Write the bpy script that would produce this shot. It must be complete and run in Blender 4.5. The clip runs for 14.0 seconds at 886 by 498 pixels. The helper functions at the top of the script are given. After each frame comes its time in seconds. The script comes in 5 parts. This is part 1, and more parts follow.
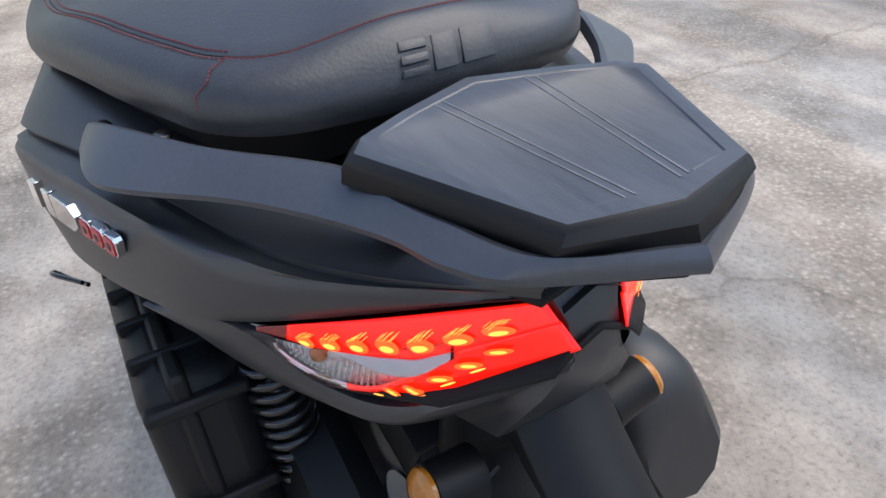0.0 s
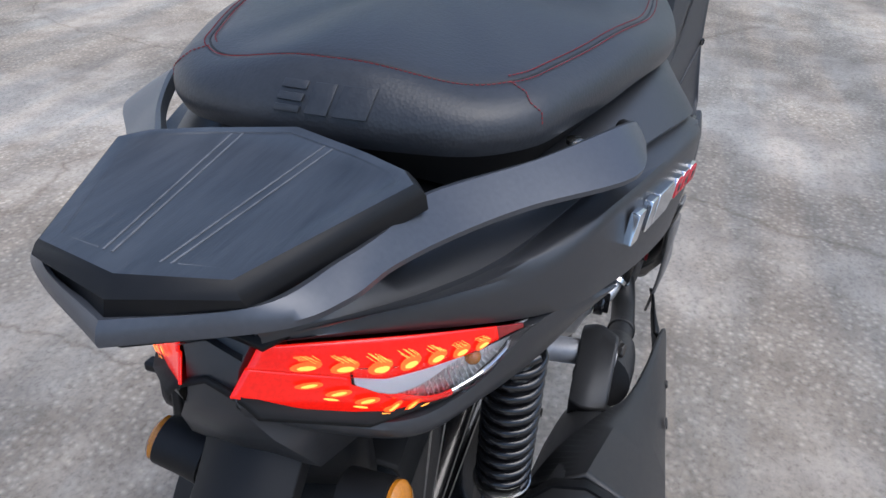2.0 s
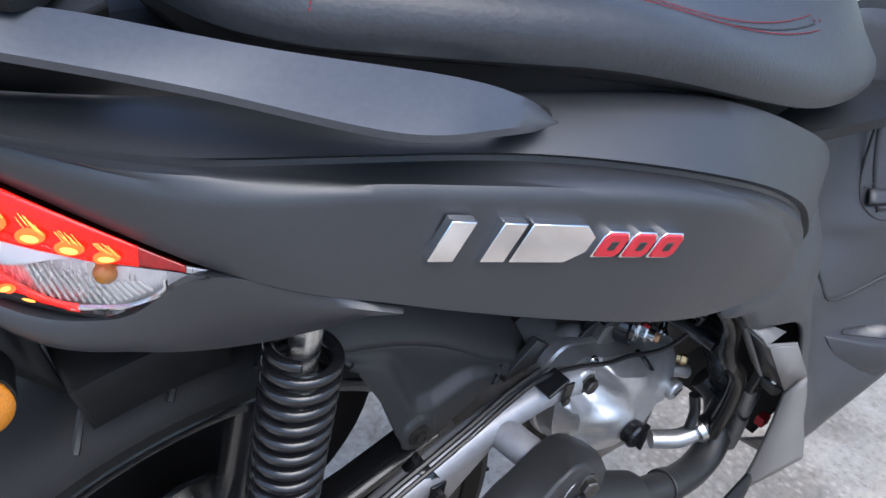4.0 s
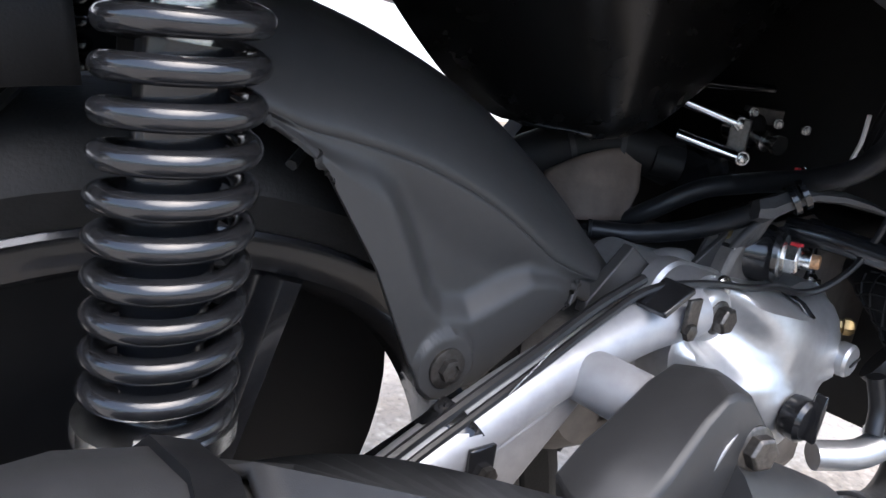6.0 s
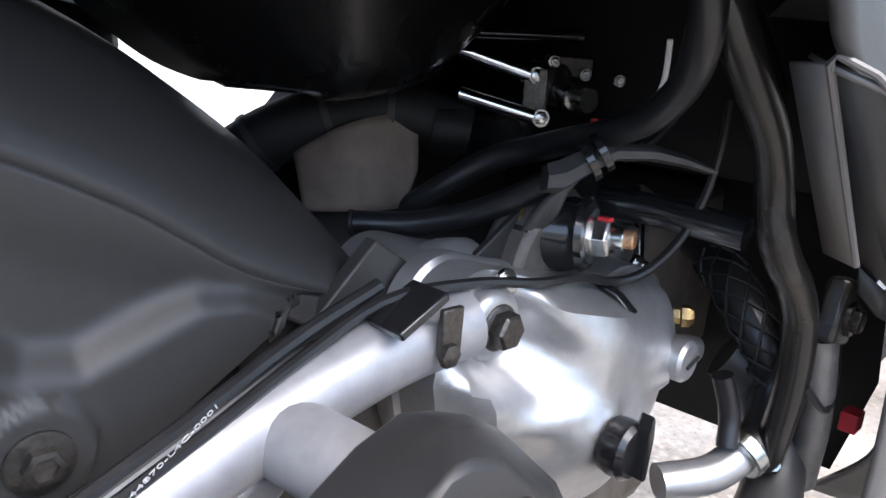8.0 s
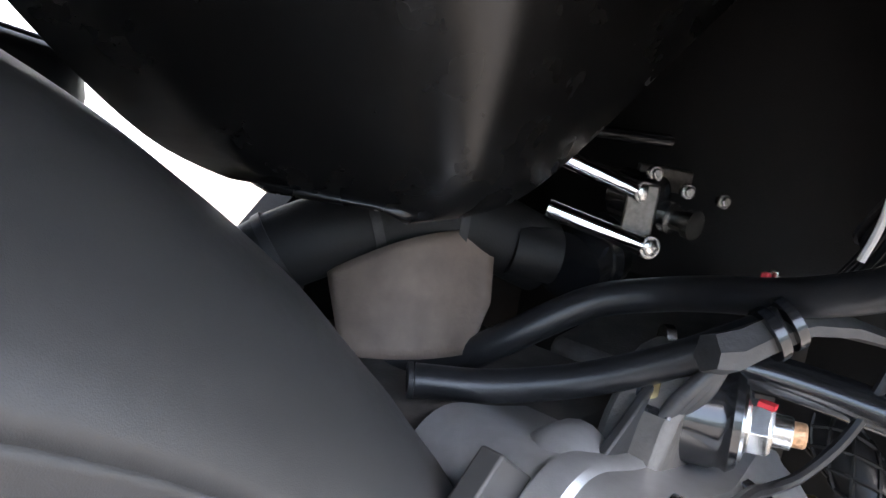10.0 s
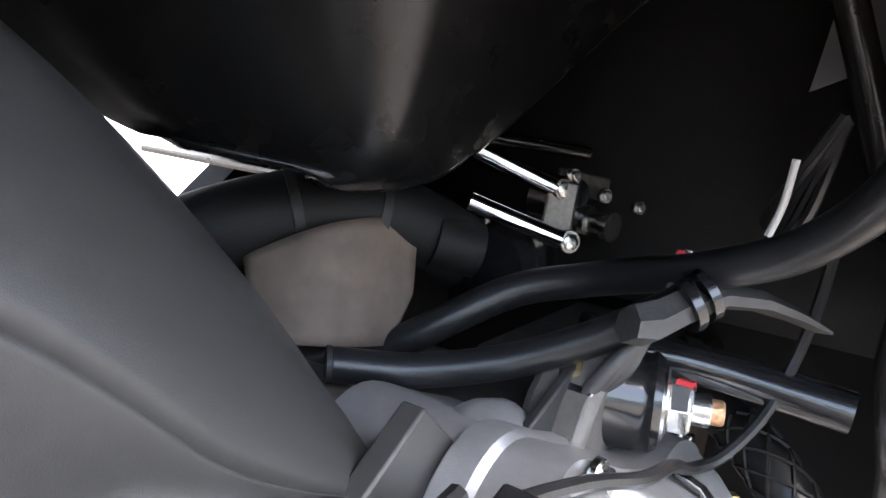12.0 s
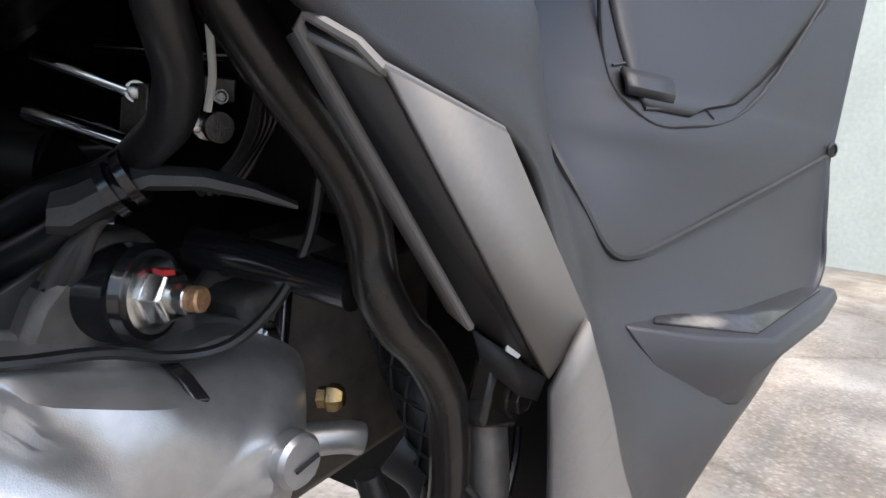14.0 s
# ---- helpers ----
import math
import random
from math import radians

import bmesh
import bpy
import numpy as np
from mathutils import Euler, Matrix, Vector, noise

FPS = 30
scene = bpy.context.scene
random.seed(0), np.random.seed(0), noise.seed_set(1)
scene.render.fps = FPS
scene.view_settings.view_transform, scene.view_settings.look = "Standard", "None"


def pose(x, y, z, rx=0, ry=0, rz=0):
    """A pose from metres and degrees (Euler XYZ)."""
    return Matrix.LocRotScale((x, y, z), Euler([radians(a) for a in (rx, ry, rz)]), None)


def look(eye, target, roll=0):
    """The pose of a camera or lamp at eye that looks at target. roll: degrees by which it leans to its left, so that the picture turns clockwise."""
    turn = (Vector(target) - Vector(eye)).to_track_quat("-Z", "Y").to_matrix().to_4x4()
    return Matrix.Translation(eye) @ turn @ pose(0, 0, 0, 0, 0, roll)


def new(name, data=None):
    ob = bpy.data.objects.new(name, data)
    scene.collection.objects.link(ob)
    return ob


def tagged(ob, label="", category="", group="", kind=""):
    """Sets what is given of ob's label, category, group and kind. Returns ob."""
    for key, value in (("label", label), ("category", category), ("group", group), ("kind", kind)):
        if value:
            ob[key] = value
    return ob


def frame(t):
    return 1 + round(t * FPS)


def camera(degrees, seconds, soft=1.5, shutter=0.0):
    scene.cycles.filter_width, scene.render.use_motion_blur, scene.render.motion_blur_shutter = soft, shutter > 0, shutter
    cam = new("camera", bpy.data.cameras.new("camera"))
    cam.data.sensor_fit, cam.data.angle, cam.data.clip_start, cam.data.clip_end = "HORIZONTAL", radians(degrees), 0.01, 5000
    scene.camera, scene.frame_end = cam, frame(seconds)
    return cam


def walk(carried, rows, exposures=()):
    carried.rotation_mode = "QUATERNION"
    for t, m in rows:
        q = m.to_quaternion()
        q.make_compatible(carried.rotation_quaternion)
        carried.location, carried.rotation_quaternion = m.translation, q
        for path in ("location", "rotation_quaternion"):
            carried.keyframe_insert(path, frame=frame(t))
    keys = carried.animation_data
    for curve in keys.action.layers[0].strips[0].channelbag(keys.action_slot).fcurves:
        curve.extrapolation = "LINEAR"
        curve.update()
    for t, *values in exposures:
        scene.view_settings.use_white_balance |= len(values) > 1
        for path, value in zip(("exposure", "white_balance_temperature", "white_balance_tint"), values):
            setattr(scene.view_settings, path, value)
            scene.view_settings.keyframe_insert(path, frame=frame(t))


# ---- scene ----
cam = camera(64.4, 14.0)
PATH = [
    (0, (-0.488, 0.191, 0.99), (0.964, -0.579, -0.151), -4.2),
    (0.5, (-0.489, 0.081, 0.98), (1.035, -0.415, -0.217), -2.2),
    (1, (-0.56, -0.053, 1.003), (1.069, -0.151, -0.153), -1.9),
    (1.5, (-0.581, -0.137, 1.014), (1.081, 0.103, -0.073), -2.9),
    (2, (-0.513, -0.197, 1.011), (1.093, 0.3, -0.072), 1.0),
    (2.5, (-0.469, -0.264, 1.019), (0.991, 0.561, -0.072), 1.7),
    (3, (-0.423, -0.375, 1.017), (0.814, 0.782, -0.046), 5.7),
    (3.5, (-0.329, -0.389, 0.977), (0.844, 0.843, -0.076), 8.2),
    (4, (-0.26, -0.408, 0.915), (0.935, 0.845, -0.086), 11.3),
    (4.2, (-0.245, -0.412, 0.884), (0.952, 0.853, -0.099), 10.9),
    (6.3, (-0.138, -0.337, 0.615), (1.061, 1.176, 0.091), 8.4),
    (6.5, (-0.126, -0.337, 0.612), (1.093, 1.162, 0.095), 8.5),
    (7, (-0.084, -0.336, 0.6), (1.218, 1.101, 0.109), 7.3),
    (7.2, (-0.065, -0.334, 0.598), (1.26, 1.077, 0.096), 5.7),
    (9.3, (0.037, -0.229, 0.616), (1.541, 1.017, 0.185), 7.7),
    (9.5, (0.029, -0.211, 0.611), (1.546, 1.029, 0.21), 8.4),
    (10, (0.023, -0.185, 0.615), (1.579, 1.028, 0.285), 10.1),
    (10.5, (0.002, -0.16, 0.604), (1.587, 1.045, 0.414), 10.7),
    (11, (-0.012, -0.135, 0.614), (1.631, 0.999, 0.501), 10.6),
    (11.5, (-0.002, -0.146, 0.6), (1.674, 0.94, 0.494), 11.2),
    (12, (0.027, -0.19, 0.583), (1.706, 0.891, 0.475), 11.1),
    (12.5, (0.055, -0.233, 0.586), (1.743, 0.831, 0.45), 10.1),
    (13, (0.084, -0.273, 0.588), (1.765, 0.788, 0.365), 8.1),
    (13.5, (0.124, -0.316, 0.59), (1.782, 0.771, 0.325), 6.4),
    (14, (0.148, -0.355, 0.591), (1.777, 0.772, 0.315), 5.9),
]
EXPOSURE = [(0, 1.12, 6500, 10), (0.5, 1.06, 6450, 10), (1, 0.8, 6350, 10), (2.5, 0.88, 6050, 10), (4.2, 1.5, 6050, 10), (6.3, 2.08, 6450, 12), (7.2, 2.02, 6450, 12), (9.5, 3.0, 6850, 12), (10.3, 3.6, 6950, 12), (11, 3.7, 7050, 12), (11.8, 3.55, 7000, 12), (12.5, 3.3, 7000, 12), (13.3, 1.85, 7000, 12), (14, 1.58, 6950, 11)]
walk(cam, [(t, look(eye, target, roll)) for t, eye, target, roll in PATH],
     exposures=EXPOSURE)

# ---- light ----
world = bpy.data.worlds.new("world")
scene.world = world
world.use_nodes = True
wn = world.node_tree
sky = wn.nodes.new("ShaderNodeTexSky")
sky.sky_type = "NISHITA"
sky.sun_disc = False
sky.sun_elevation = radians(63)
sky.sun_rotation = radians(195)
sky.air_density, sky.dust_density, sky.ozone_density = 1.0, 1.9, 1.1
wn.nodes["Background"].inputs["Strength"].default_value = 0.13
wn.links.new(sky.outputs["Color"], wn.nodes["Background"].inputs["Color"])
sun_data = bpy.data.lights.new("sun", "SUN")
sun_data.energy, sun_data.angle, sun_data.color = 1.2, radians(60), (1.0, 0.97, 0.93)
sun = new("sun", sun_data)
sun.matrix_world = look((-0.8, -3.0, 6), (0, 0, 0))


# ---- materials ----
def mat(name, base, rough=0.5, metal=0.0, vary=0.25, grain=60.0, bump=0.15, bump_scale=900.0, coat=0.0, second=None, big=6.0, stretch=(1, 1, 1), emit=None, power=0.0, spec=0.5):
    """A surface with two scales of colour variation, roughness variation and fine relief."""
    m = bpy.data.materials.new(name)
    m.use_nodes = True
    nt = m.node_tree
    b = nt.nodes["Principled BSDF"]
    tc = nt.nodes.new("ShaderNodeTexCoord")
    mp = nt.nodes.new("ShaderNodeMapping")
    mp.inputs["Scale"].default_value = stretch
    nt.links.new(tc.outputs["Object"], mp.inputs["Vector"])

    def tex(scale, detail):
        n = nt.nodes.new("ShaderNodeTexNoise")
        n.inputs["Scale"].default_value, n.inputs["Detail"].default_value = scale, detail
        nt.links.new(mp.outputs["Vector"], n.inputs["Vector"])
        return n
    small, large, relief = tex(grain, 6), tex(big, 4), tex(bump_scale, 3)
    mul = nt.nodes.new("ShaderNodeMath")
    mul.operation = "MULTIPLY_ADD"
    nt.links.new(small.outputs["Fac"], mul.inputs[0])
    mul.inputs[1].default_value = 0.5
    half = nt.nodes.new("ShaderNodeMath")
    half.operation = "MULTIPLY"
    nt.links.new(large.outputs["Fac"], half.inputs[0])
    half.inputs[1].default_value = 0.5
    nt.links.new(half.outputs[0], mul.inputs[2])
    ramp = nt.nodes.new("ShaderNodeValToRGB")
    ramp.color_ramp.elements[0].position, ramp.color_ramp.elements[1].position = 0.36, 0.64
    two = second or tuple(min(1, c * (1 + vary)) for c in base)
    one = base if second else tuple(c * (1 - vary) for c in base)
    ramp.color_ramp.elements[0].color, ramp.color_ramp.elements[1].color = (*one, 1), (*two, 1)
    nt.links.new(mul.outputs[0], ramp.inputs["Fac"])
    nt.links.new(ramp.outputs["Color"], b.inputs["Base Color"])
    rr = nt.nodes.new("ShaderNodeMapRange")
    rr.inputs["From Min"].default_value, rr.inputs["From Max"].default_value = 0.3, 0.7
    rr.inputs["To Min"].default_value, rr.inputs["To Max"].default_value = max(0.02, rough * 0.88), min(1, rough * 1.12)
    nt.links.new(mul.outputs[0], rr.inputs["Value"])
    nt.links.new(rr.outputs[0], b.inputs["Roughness"])
    b.inputs["Metallic"].default_value = metal
    b.inputs["Specular IOR Level"].default_value = spec
    b.inputs["Coat Weight"].default_value = coat
    if bump:
        bp = nt.nodes.new("ShaderNodeBump")
        bp.inputs["Strength"].default_value, bp.inputs["Distance"].default_value = bump, 0.001
        nt.links.new(relief.outputs["Fac"], bp.inputs["Height"])
        nt.links.new(bp.outputs["Normal"], b.inputs["Normal"])
    if emit:
        b.inputs["Emission Color"].default_value = (*emit, 1)
        b.inputs["Emission Strength"].default_value = power
    return m


def clear(name, tint=(1, 1, 1), rough=0.03):
    m = bpy.data.materials.new(name)
    m.use_nodes = True
    b = m.node_tree.nodes["Principled BSDF"]
    b.inputs["Base Color"].default_value = (*tint, 1)
    b.inputs["Transmission Weight"].default_value = 1.0
    b.inputs["Roughness"].default_value, b.inputs["IOR"].default_value = rough, 1.3
    return m


PAINT = mat("matte_black_paint", (0.022, 0.0228, 0.0255), 0.42, vary=0.12, grain=300, bump=0.05, bump_scale=2500, spec=0.8)
RAILM = mat("satin_graphite_paint", (0.075, 0.080, 0.092), 0.36, metal=0.4, vary=0.1, grain=300, bump=0.06, bump_scale=2500, spec=0.75)
PLASTIC = mat("black_moulded_plastic", (0.007, 0.007, 0.0075), 0.5, vary=0.2, grain=120, bump=0.12, bump_scale=1800, spec=0.3)
DARK = mat("dusty_black_plastic", (0.008, 0.0078, 0.0076), 0.65, vary=0.4, grain=90, bump=0.15, bump_scale=900, spec=0.3)
HUG = mat("grained_black_plastic", (0.039, 0.038, 0.037), 0.44, vary=0.1, grain=200, bump=0.12, bump_scale=3000)
RUBBER = mat("black_rubber", (0.014, 0.014, 0.014), 0.6, vary=0.35, grain=80, bump=0.2, bump_scale=700)
TYRE = mat("tyre_rubber", (0.009, 0.0088, 0.0085), 0.65, vary=0.4, grain=60, bump=0.3, bump_scale=500, spec=0.3)
HOSE = mat("black_hose_rubber", (0.014, 0.014, 0.015), 0.34, vary=0.25, grain=90, bump=0.12, bump_scale=600)
GLOSS = mat("gloss_black_enamel", (0.012, 0.012, 0.013), 0.2, vary=0.3, grain=90, bump=0.05, coat=0.4)
PADM = mat("scuffed_pad_rubber", (0.036, 0.039, 0.044), 0.34, vary=0.35, grain=45, bump=0.14, bump_scale=220, stretch=(0.6, 5, 1), spec=0.7)
LINEM = mat("worn_grey_edge", (0.12, 0.124, 0.13), 0.6, vary=0.3, grain=150)
ALU = mat("cast_aluminium_paint", (0.5, 0.5, 0.5), 0.36, metal=0.75, vary=0.1, grain=150, bump=0.12, bump_scale=1500)
TUBEM = mat("silver_painted_steel", (0.36, 0.36, 0.37), 0.42, metal=0.4, vary=0.12, grain=120, bump=0.08, bump_scale=1500)
STEEL = mat("zinc_plated_steel", (0.62, 0.62, 0.6), 0.25, metal=1.0, vary=0.2, grain=250, bump=0.1)
CHROME = mat("chrome", (0.85, 0.85, 0.86), 0.07, metal=1.0, vary=0.05, bump=0.0)
BOLTM = mat("dark_bolt_steel", (0.12, 0.11, 0.1), 0.4, metal=0.9, vary=0.35, grain=400, bump=0.15)
COPPER = mat("rusty_bolt_end", (0.62, 0.36, 0.2), 0.45, metal=0.7, vary=0.3, grain=600, bump=0.3)
BRASS = mat("brass_fitting", (0.45, 0.33, 0.16), 0.35, metal=1.0, vary=0.3, grain=500)
SHIELD = mat("grey_heat_shield_plastic", (0.024, 0.024, 0.0245), 0.46, vary=0.12, grain=200, bump=0.1, bump_scale=2000)
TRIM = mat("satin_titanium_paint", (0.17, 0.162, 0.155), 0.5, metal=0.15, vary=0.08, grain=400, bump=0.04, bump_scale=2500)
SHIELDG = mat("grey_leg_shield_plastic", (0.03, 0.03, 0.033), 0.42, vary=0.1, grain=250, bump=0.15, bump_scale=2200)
FLAPM = mat("dusty_brown_black_rubber", (0.135, 0.098, 0.076), 0.7, vary=0.3, grain=70, bump=0.3, bump_scale=400)
RED = mat("lit_red_lens", (0.35, 0.004, 0.002), 0.2, vary=0.3, grain=400, coat=0.25, emit=(1.0, 0.012, 0.004), power=0.42)
REDDARK = mat("dark_red_lens", (0.25, 0.01, 0.01), 0.12, vary=0.2, grain=400, coat=0.6)
TUBM = mat("smooth_black_plastic", (0.004, 0.004, 0.004), 0.27, vary=0.25, grain=60, bump=0.06, bump_scale=1500, spec=0.4)
ALUD = mat("dusty_cast_aluminium", (0.16, 0.145, 0.13), 0.6, metal=0.4, vary=0.35, grain=70, bump=0.35, bump_scale=500)
TUBED = mat("dusty_grey_steel", (0.2, 0.19, 0.18), 0.5, metal=0.5, vary=0.3, grain=90, bump=0.2)
TAPE = mat("grey_loom_tape", (0.05, 0.048, 0.047), 0.5, vary=0.3, grain=90, bump=0.4, bump_scale=300)
FRAMEM = mat("scuffed_black_enamel", (0.010, 0.010, 0.010), 0.24, vary=0.3, grain=50, bump=0.15, bump_scale=300, second=(0.022, 0.019, 0.016))
STEPM = mat("glossy_worn_rubber", (0.05, 0.05, 0.052), 0.2, vary=0.6, grain=60, bump=0.4, bump_scale=200)
LED = mat("lit_amber_led", (1.0, 0.4, 0.1), 0.2, vary=0.1, emit=(1.0, 0.30, 0.03), power=1.1)
GLOW = mat("orange_led_halo", (0.8, 0.1, 0.02), 0.2, vary=0.3, grain=500, emit=(1.0, 0.07, 0.006), power=0.75)
REFL = mat("silver_lamp_reflector", (0.8, 0.8, 0.8), 0.28, metal=0.55, vary=0.1, grain=200, bump=0.6, bump_scale=260, stretch=(3, 3, 0.4))
WHITEM = mat("white_lamp_blade", (0.75, 0.75, 0.78), 0.22, vary=0.05, bump=0.0)
AMBER = mat("amber_reflector_lens", (0.45, 0.162, 0.012), 0.2, vary=0.25, grain=700, bump=0.5, bump_scale=500, coat=0.5)
LENS = clear("clear_lamp_lens")
THREAD = mat("red_thread", (0.2, 0.016, 0.02), 0.7, vary=0.3, grain=900)
BADGER = mat("red_badge_enamel", (0.45, 0.02, 0.03), 0.25, vary=0.1, bump=0.0)
REDM = mat("red_paint_mark", (0.6, 0.03, 0.04), 0.5, vary=0.2)
PLATEM = mat("white_plate", (0.75, 0.75, 0.73), 0.4, vary=0.06)
BLUEM = mat("blue_plate_band", (0.02, 0.06, 0.4), 0.4, vary=0.1)
INKM = mat("black_ink", (0.02, 0.02, 0.02), 0.5)
STICKER = mat("white_sticker", (0.8, 0.8, 0.78), 0.5, vary=0.05)


def leather():
    m = mat("black_seat_leather", (0.03, 0.032, 0.036), 0.4, vary=0.2, grain=200, bump=0.0)
    nt = m.node_tree
    tc = nt.nodes.new("ShaderNodeTexCoord")
    v = nt.nodes.new("ShaderNodeTexVoronoi")
    v.inputs["Scale"].default_value = 420
    n = nt.nodes.new("ShaderNodeTexNoise")
    n.inputs["Scale"].default_value, n.inputs["Detail"].default_value = 160, 5
    mix = nt.nodes.new("ShaderNodeMath")
    mix.operation = "ADD"
    for t in (v, n):
        nt.links.new(tc.outputs["Object"], t.inputs["Vector"])
    nt.links.new(v.outputs["Distance"], mix.inputs[0])
    nt.links.new(n.outputs["Fac"], mix.inputs[1])
    bp = nt.nodes.new("ShaderNodeBump")
    bp.inputs["Strength"].default_value, bp.inputs["Distance"].default_value = 0.16, 0.0008
    nt.links.new(mix.outputs[0], bp.inputs["Height"])
    nt.links.new(bp.outputs["Normal"], nt.nodes["Principled BSDF"].inputs["Normal"])
    return m


LEATHER = leather()


def concrete():
    m = bpy.data.materials.new("worn_concrete")
    m.use_nodes = True
    nt = m.node_tree
    b = nt.nodes["Principled BSDF"]
    tc = nt.nodes.new("ShaderNodeTexCoord")

    def noise_at(scale, detail, rough=0.6, stretch=None):
        n = nt.nodes.new("ShaderNodeTexNoise")
        n.inputs["Scale"].default_value, n.inputs["Detail"].default_value, n.inputs["Roughness"].default_value = scale, detail, rough
        if stretch:
            mp = nt.nodes.new("ShaderNodeMapping")
            mp.inputs["Scale"].default_value = stretch
            mp.inputs["Rotation"].default_value = (0, 0, radians(20))
            nt.links.new(tc.outputs["Object"], mp.inputs["Vector"])
            nt.links.new(mp.outputs["Vector"], n.inputs["Vector"])
        else:
            nt.links.new(tc.outputs["Object"], n.inputs["Vector"])
        return n

    def ramp(fac, stops):
        r = nt.nodes.new("ShaderNodeValToRGB")
        e = r.color_ramp.elements
        for i, (p, c) in enumerate(stops):
            k = e[i] if i < 2 else e.new(p)
            k.position, k.color = p, (*c, 1)
        nt.links.new(fac, r.inputs["Fac"])
        return r

    def mixed(kind, fac, a, c):
        x = nt.nodes.new("ShaderNodeMix")
        x.data_type, x.blend_type = "RGBA", kind
        if isinstance(fac, float):
            x.inputs["Factor"].default_value = fac
        else:
            nt.links.new(fac, x.inputs["Factor"])
        nt.links.new(a, x.inputs["A"])
        nt.links.new(c, x.inputs["B"])
        return x.outputs["Result"]
    large = noise_at(0.9, 6)
    patch = ramp(large.outputs["Fac"], [(0.38, (0.47, 0.425, 0.37)), (0.58, (0.33, 0.295, 0.255))])
    bands = noise_at(1.3, 5, 0.6, (0.3, 2.4, 1))
    grey = ramp(bands.outputs["Fac"], [(0.44, (1.04, 1.02, 1.0)), (0.58, (0.80, 0.84, 0.88))])
    col = mixed("MULTIPLY", 1.0, patch.outputs["Color"], grey.outputs["Color"])
    grit = noise_at(70, 9, 0.75)
    gritc = ramp(grit.outputs["Fac"], [(0.32, (0.55, 0.53, 0.51)), (0.48, (0.96, 0.96, 0.96)), (0.68, (1.2, 1.17, 1.12))])
    col = mixed("MULTIPLY", 0.9, col, gritc.outputs["Color"])
    mask = noise_at(1.7, 4)
    pm = ramp(mask.outputs["Fac"], [(0.44, (0, 0, 0)), (0.54, (1, 1, 1))])
    peb = nt.nodes.new("ShaderNodeTexVoronoi")
    peb.inputs["Scale"].default_value = 60
    nt.links.new(tc.outputs["Object"], peb.inputs["Vector"])
    pebc = ramp(peb.outputs["Distance"], [(0.12, (1.25, 1.2, 1.14)), (0.26, (0.98, 0.97, 0.95)), (0.55, (0.78, 0.76, 0.73))])
    col = mixed("MULTIPLY", pm.outputs["Color"], col, pebc.outputs["Color"])
    stain = noise_at(4.0, 6, 0.65)
    st = ramp(stain.outputs["Fac"], [(0.38, (0.70, 0.69, 0.68)), (0.60, (1.08, 1.08, 1.07))])
    col = mixed("MULTIPLY", 0.8, col, st.outputs["Color"])
    warp = noise_at(3.0, 5)
    shift = nt.nodes.new("ShaderNodeVectorMath")
    shift.operation = "MULTIPLY_ADD"
    nt.links.new(warp.outputs["Color"], shift.inputs[0])
    shift.inputs[1].default_value = (0.35, 0.35, 0)
    nt.links.new(tc.outputs["Object"], shift.inputs[2])
    crack = nt.nodes.new("ShaderNodeTexVoronoi")
    crack.feature = "DISTANCE_TO_EDGE"
    crack.inputs["Scale"].default_value = 0.42
    nt.links.new(shift.outputs[0], crack.inputs["Vector"])
    cr = ramp(crack.outputs["Distance"], [(0.0008, (0.72, 0.70, 0.68)), (0.005, (1, 1, 1))])
    col = mixed("MULTIPLY", 1.0, col, cr.outputs["Color"])
    nt.links.new(col, b.inputs["Base Color"])
    b.inputs["Roughness"].default_value = 0.9
    bp = nt.nodes.new("ShaderNodeBump")
    bp.inputs["Strength"].default_value, bp.inputs["Distance"].default_value = 0.5, 0.006
    nt.links.new(grit.outputs["Fac"], bp.inputs["Height"])
    nt.links.new(bp.outputs["Normal"], b.inputs["Normal"])
    return m


CONCRETE = concrete()
WHITEW = mat("white_plaster", (0.8, 0.8, 0.79), 0.85, vary=0.08, grain=30, bump=0.3, bump_scale=120, big=1.5)
WALLM = mat("pale_green_plaster", (0.62, 0.66, 0.58), 0.85, vary=0.1, grain=30, bump=0.3, bump_scale=120, big=1.5)


# ---- shaping ----
def V(*a):
    return Vector(a)


def spline(pts, n):
    """n + 1 points on a Catmull-Rom curve through pts."""
    p = [Vector(q) for q in pts]
    p = [2 * p[0] - p[1]] + p + [2 * p[-1] - p[-2]]
    out = []
    for i in range(n + 1):
        s = i / n * (len(p) - 3)
        k = min(int(s), len(p) - 4)
        u = s - k
        a, b, c, d = p[k:k + 4]
        out.append(0.5 * (2 * b + (c - a) * u + (2 * a - 5 * b + 4 * c - d) * u * u + (3 * b - a - 3 * c + d) * u ** 3))
    return out


def mirror(pts):
    return [Vector((p[0], -p[1], p[2])) for p in pts]


def loft(rows, bm=None, closed=False, caps=False):
    """A skin over rows of points, all of the same count."""
    bm = bm or bmesh.new()
    grid = [[bm.verts.new(p) for p in row] for row in rows]
    m = len(grid[0])
    for i in range(len(grid) - 1):
        for j in range(m if closed else m - 1):
            q = (grid[i][j], grid[i][(j + 1) % m], grid[i + 1][(j + 1) % m], grid[i + 1][j])
            try:
                bm.faces.new(q)
            except ValueError:
                pass
    if caps:
        bm.faces.new(grid[0][::-1])
        bm.faces.new(grid[-1])
    return bm


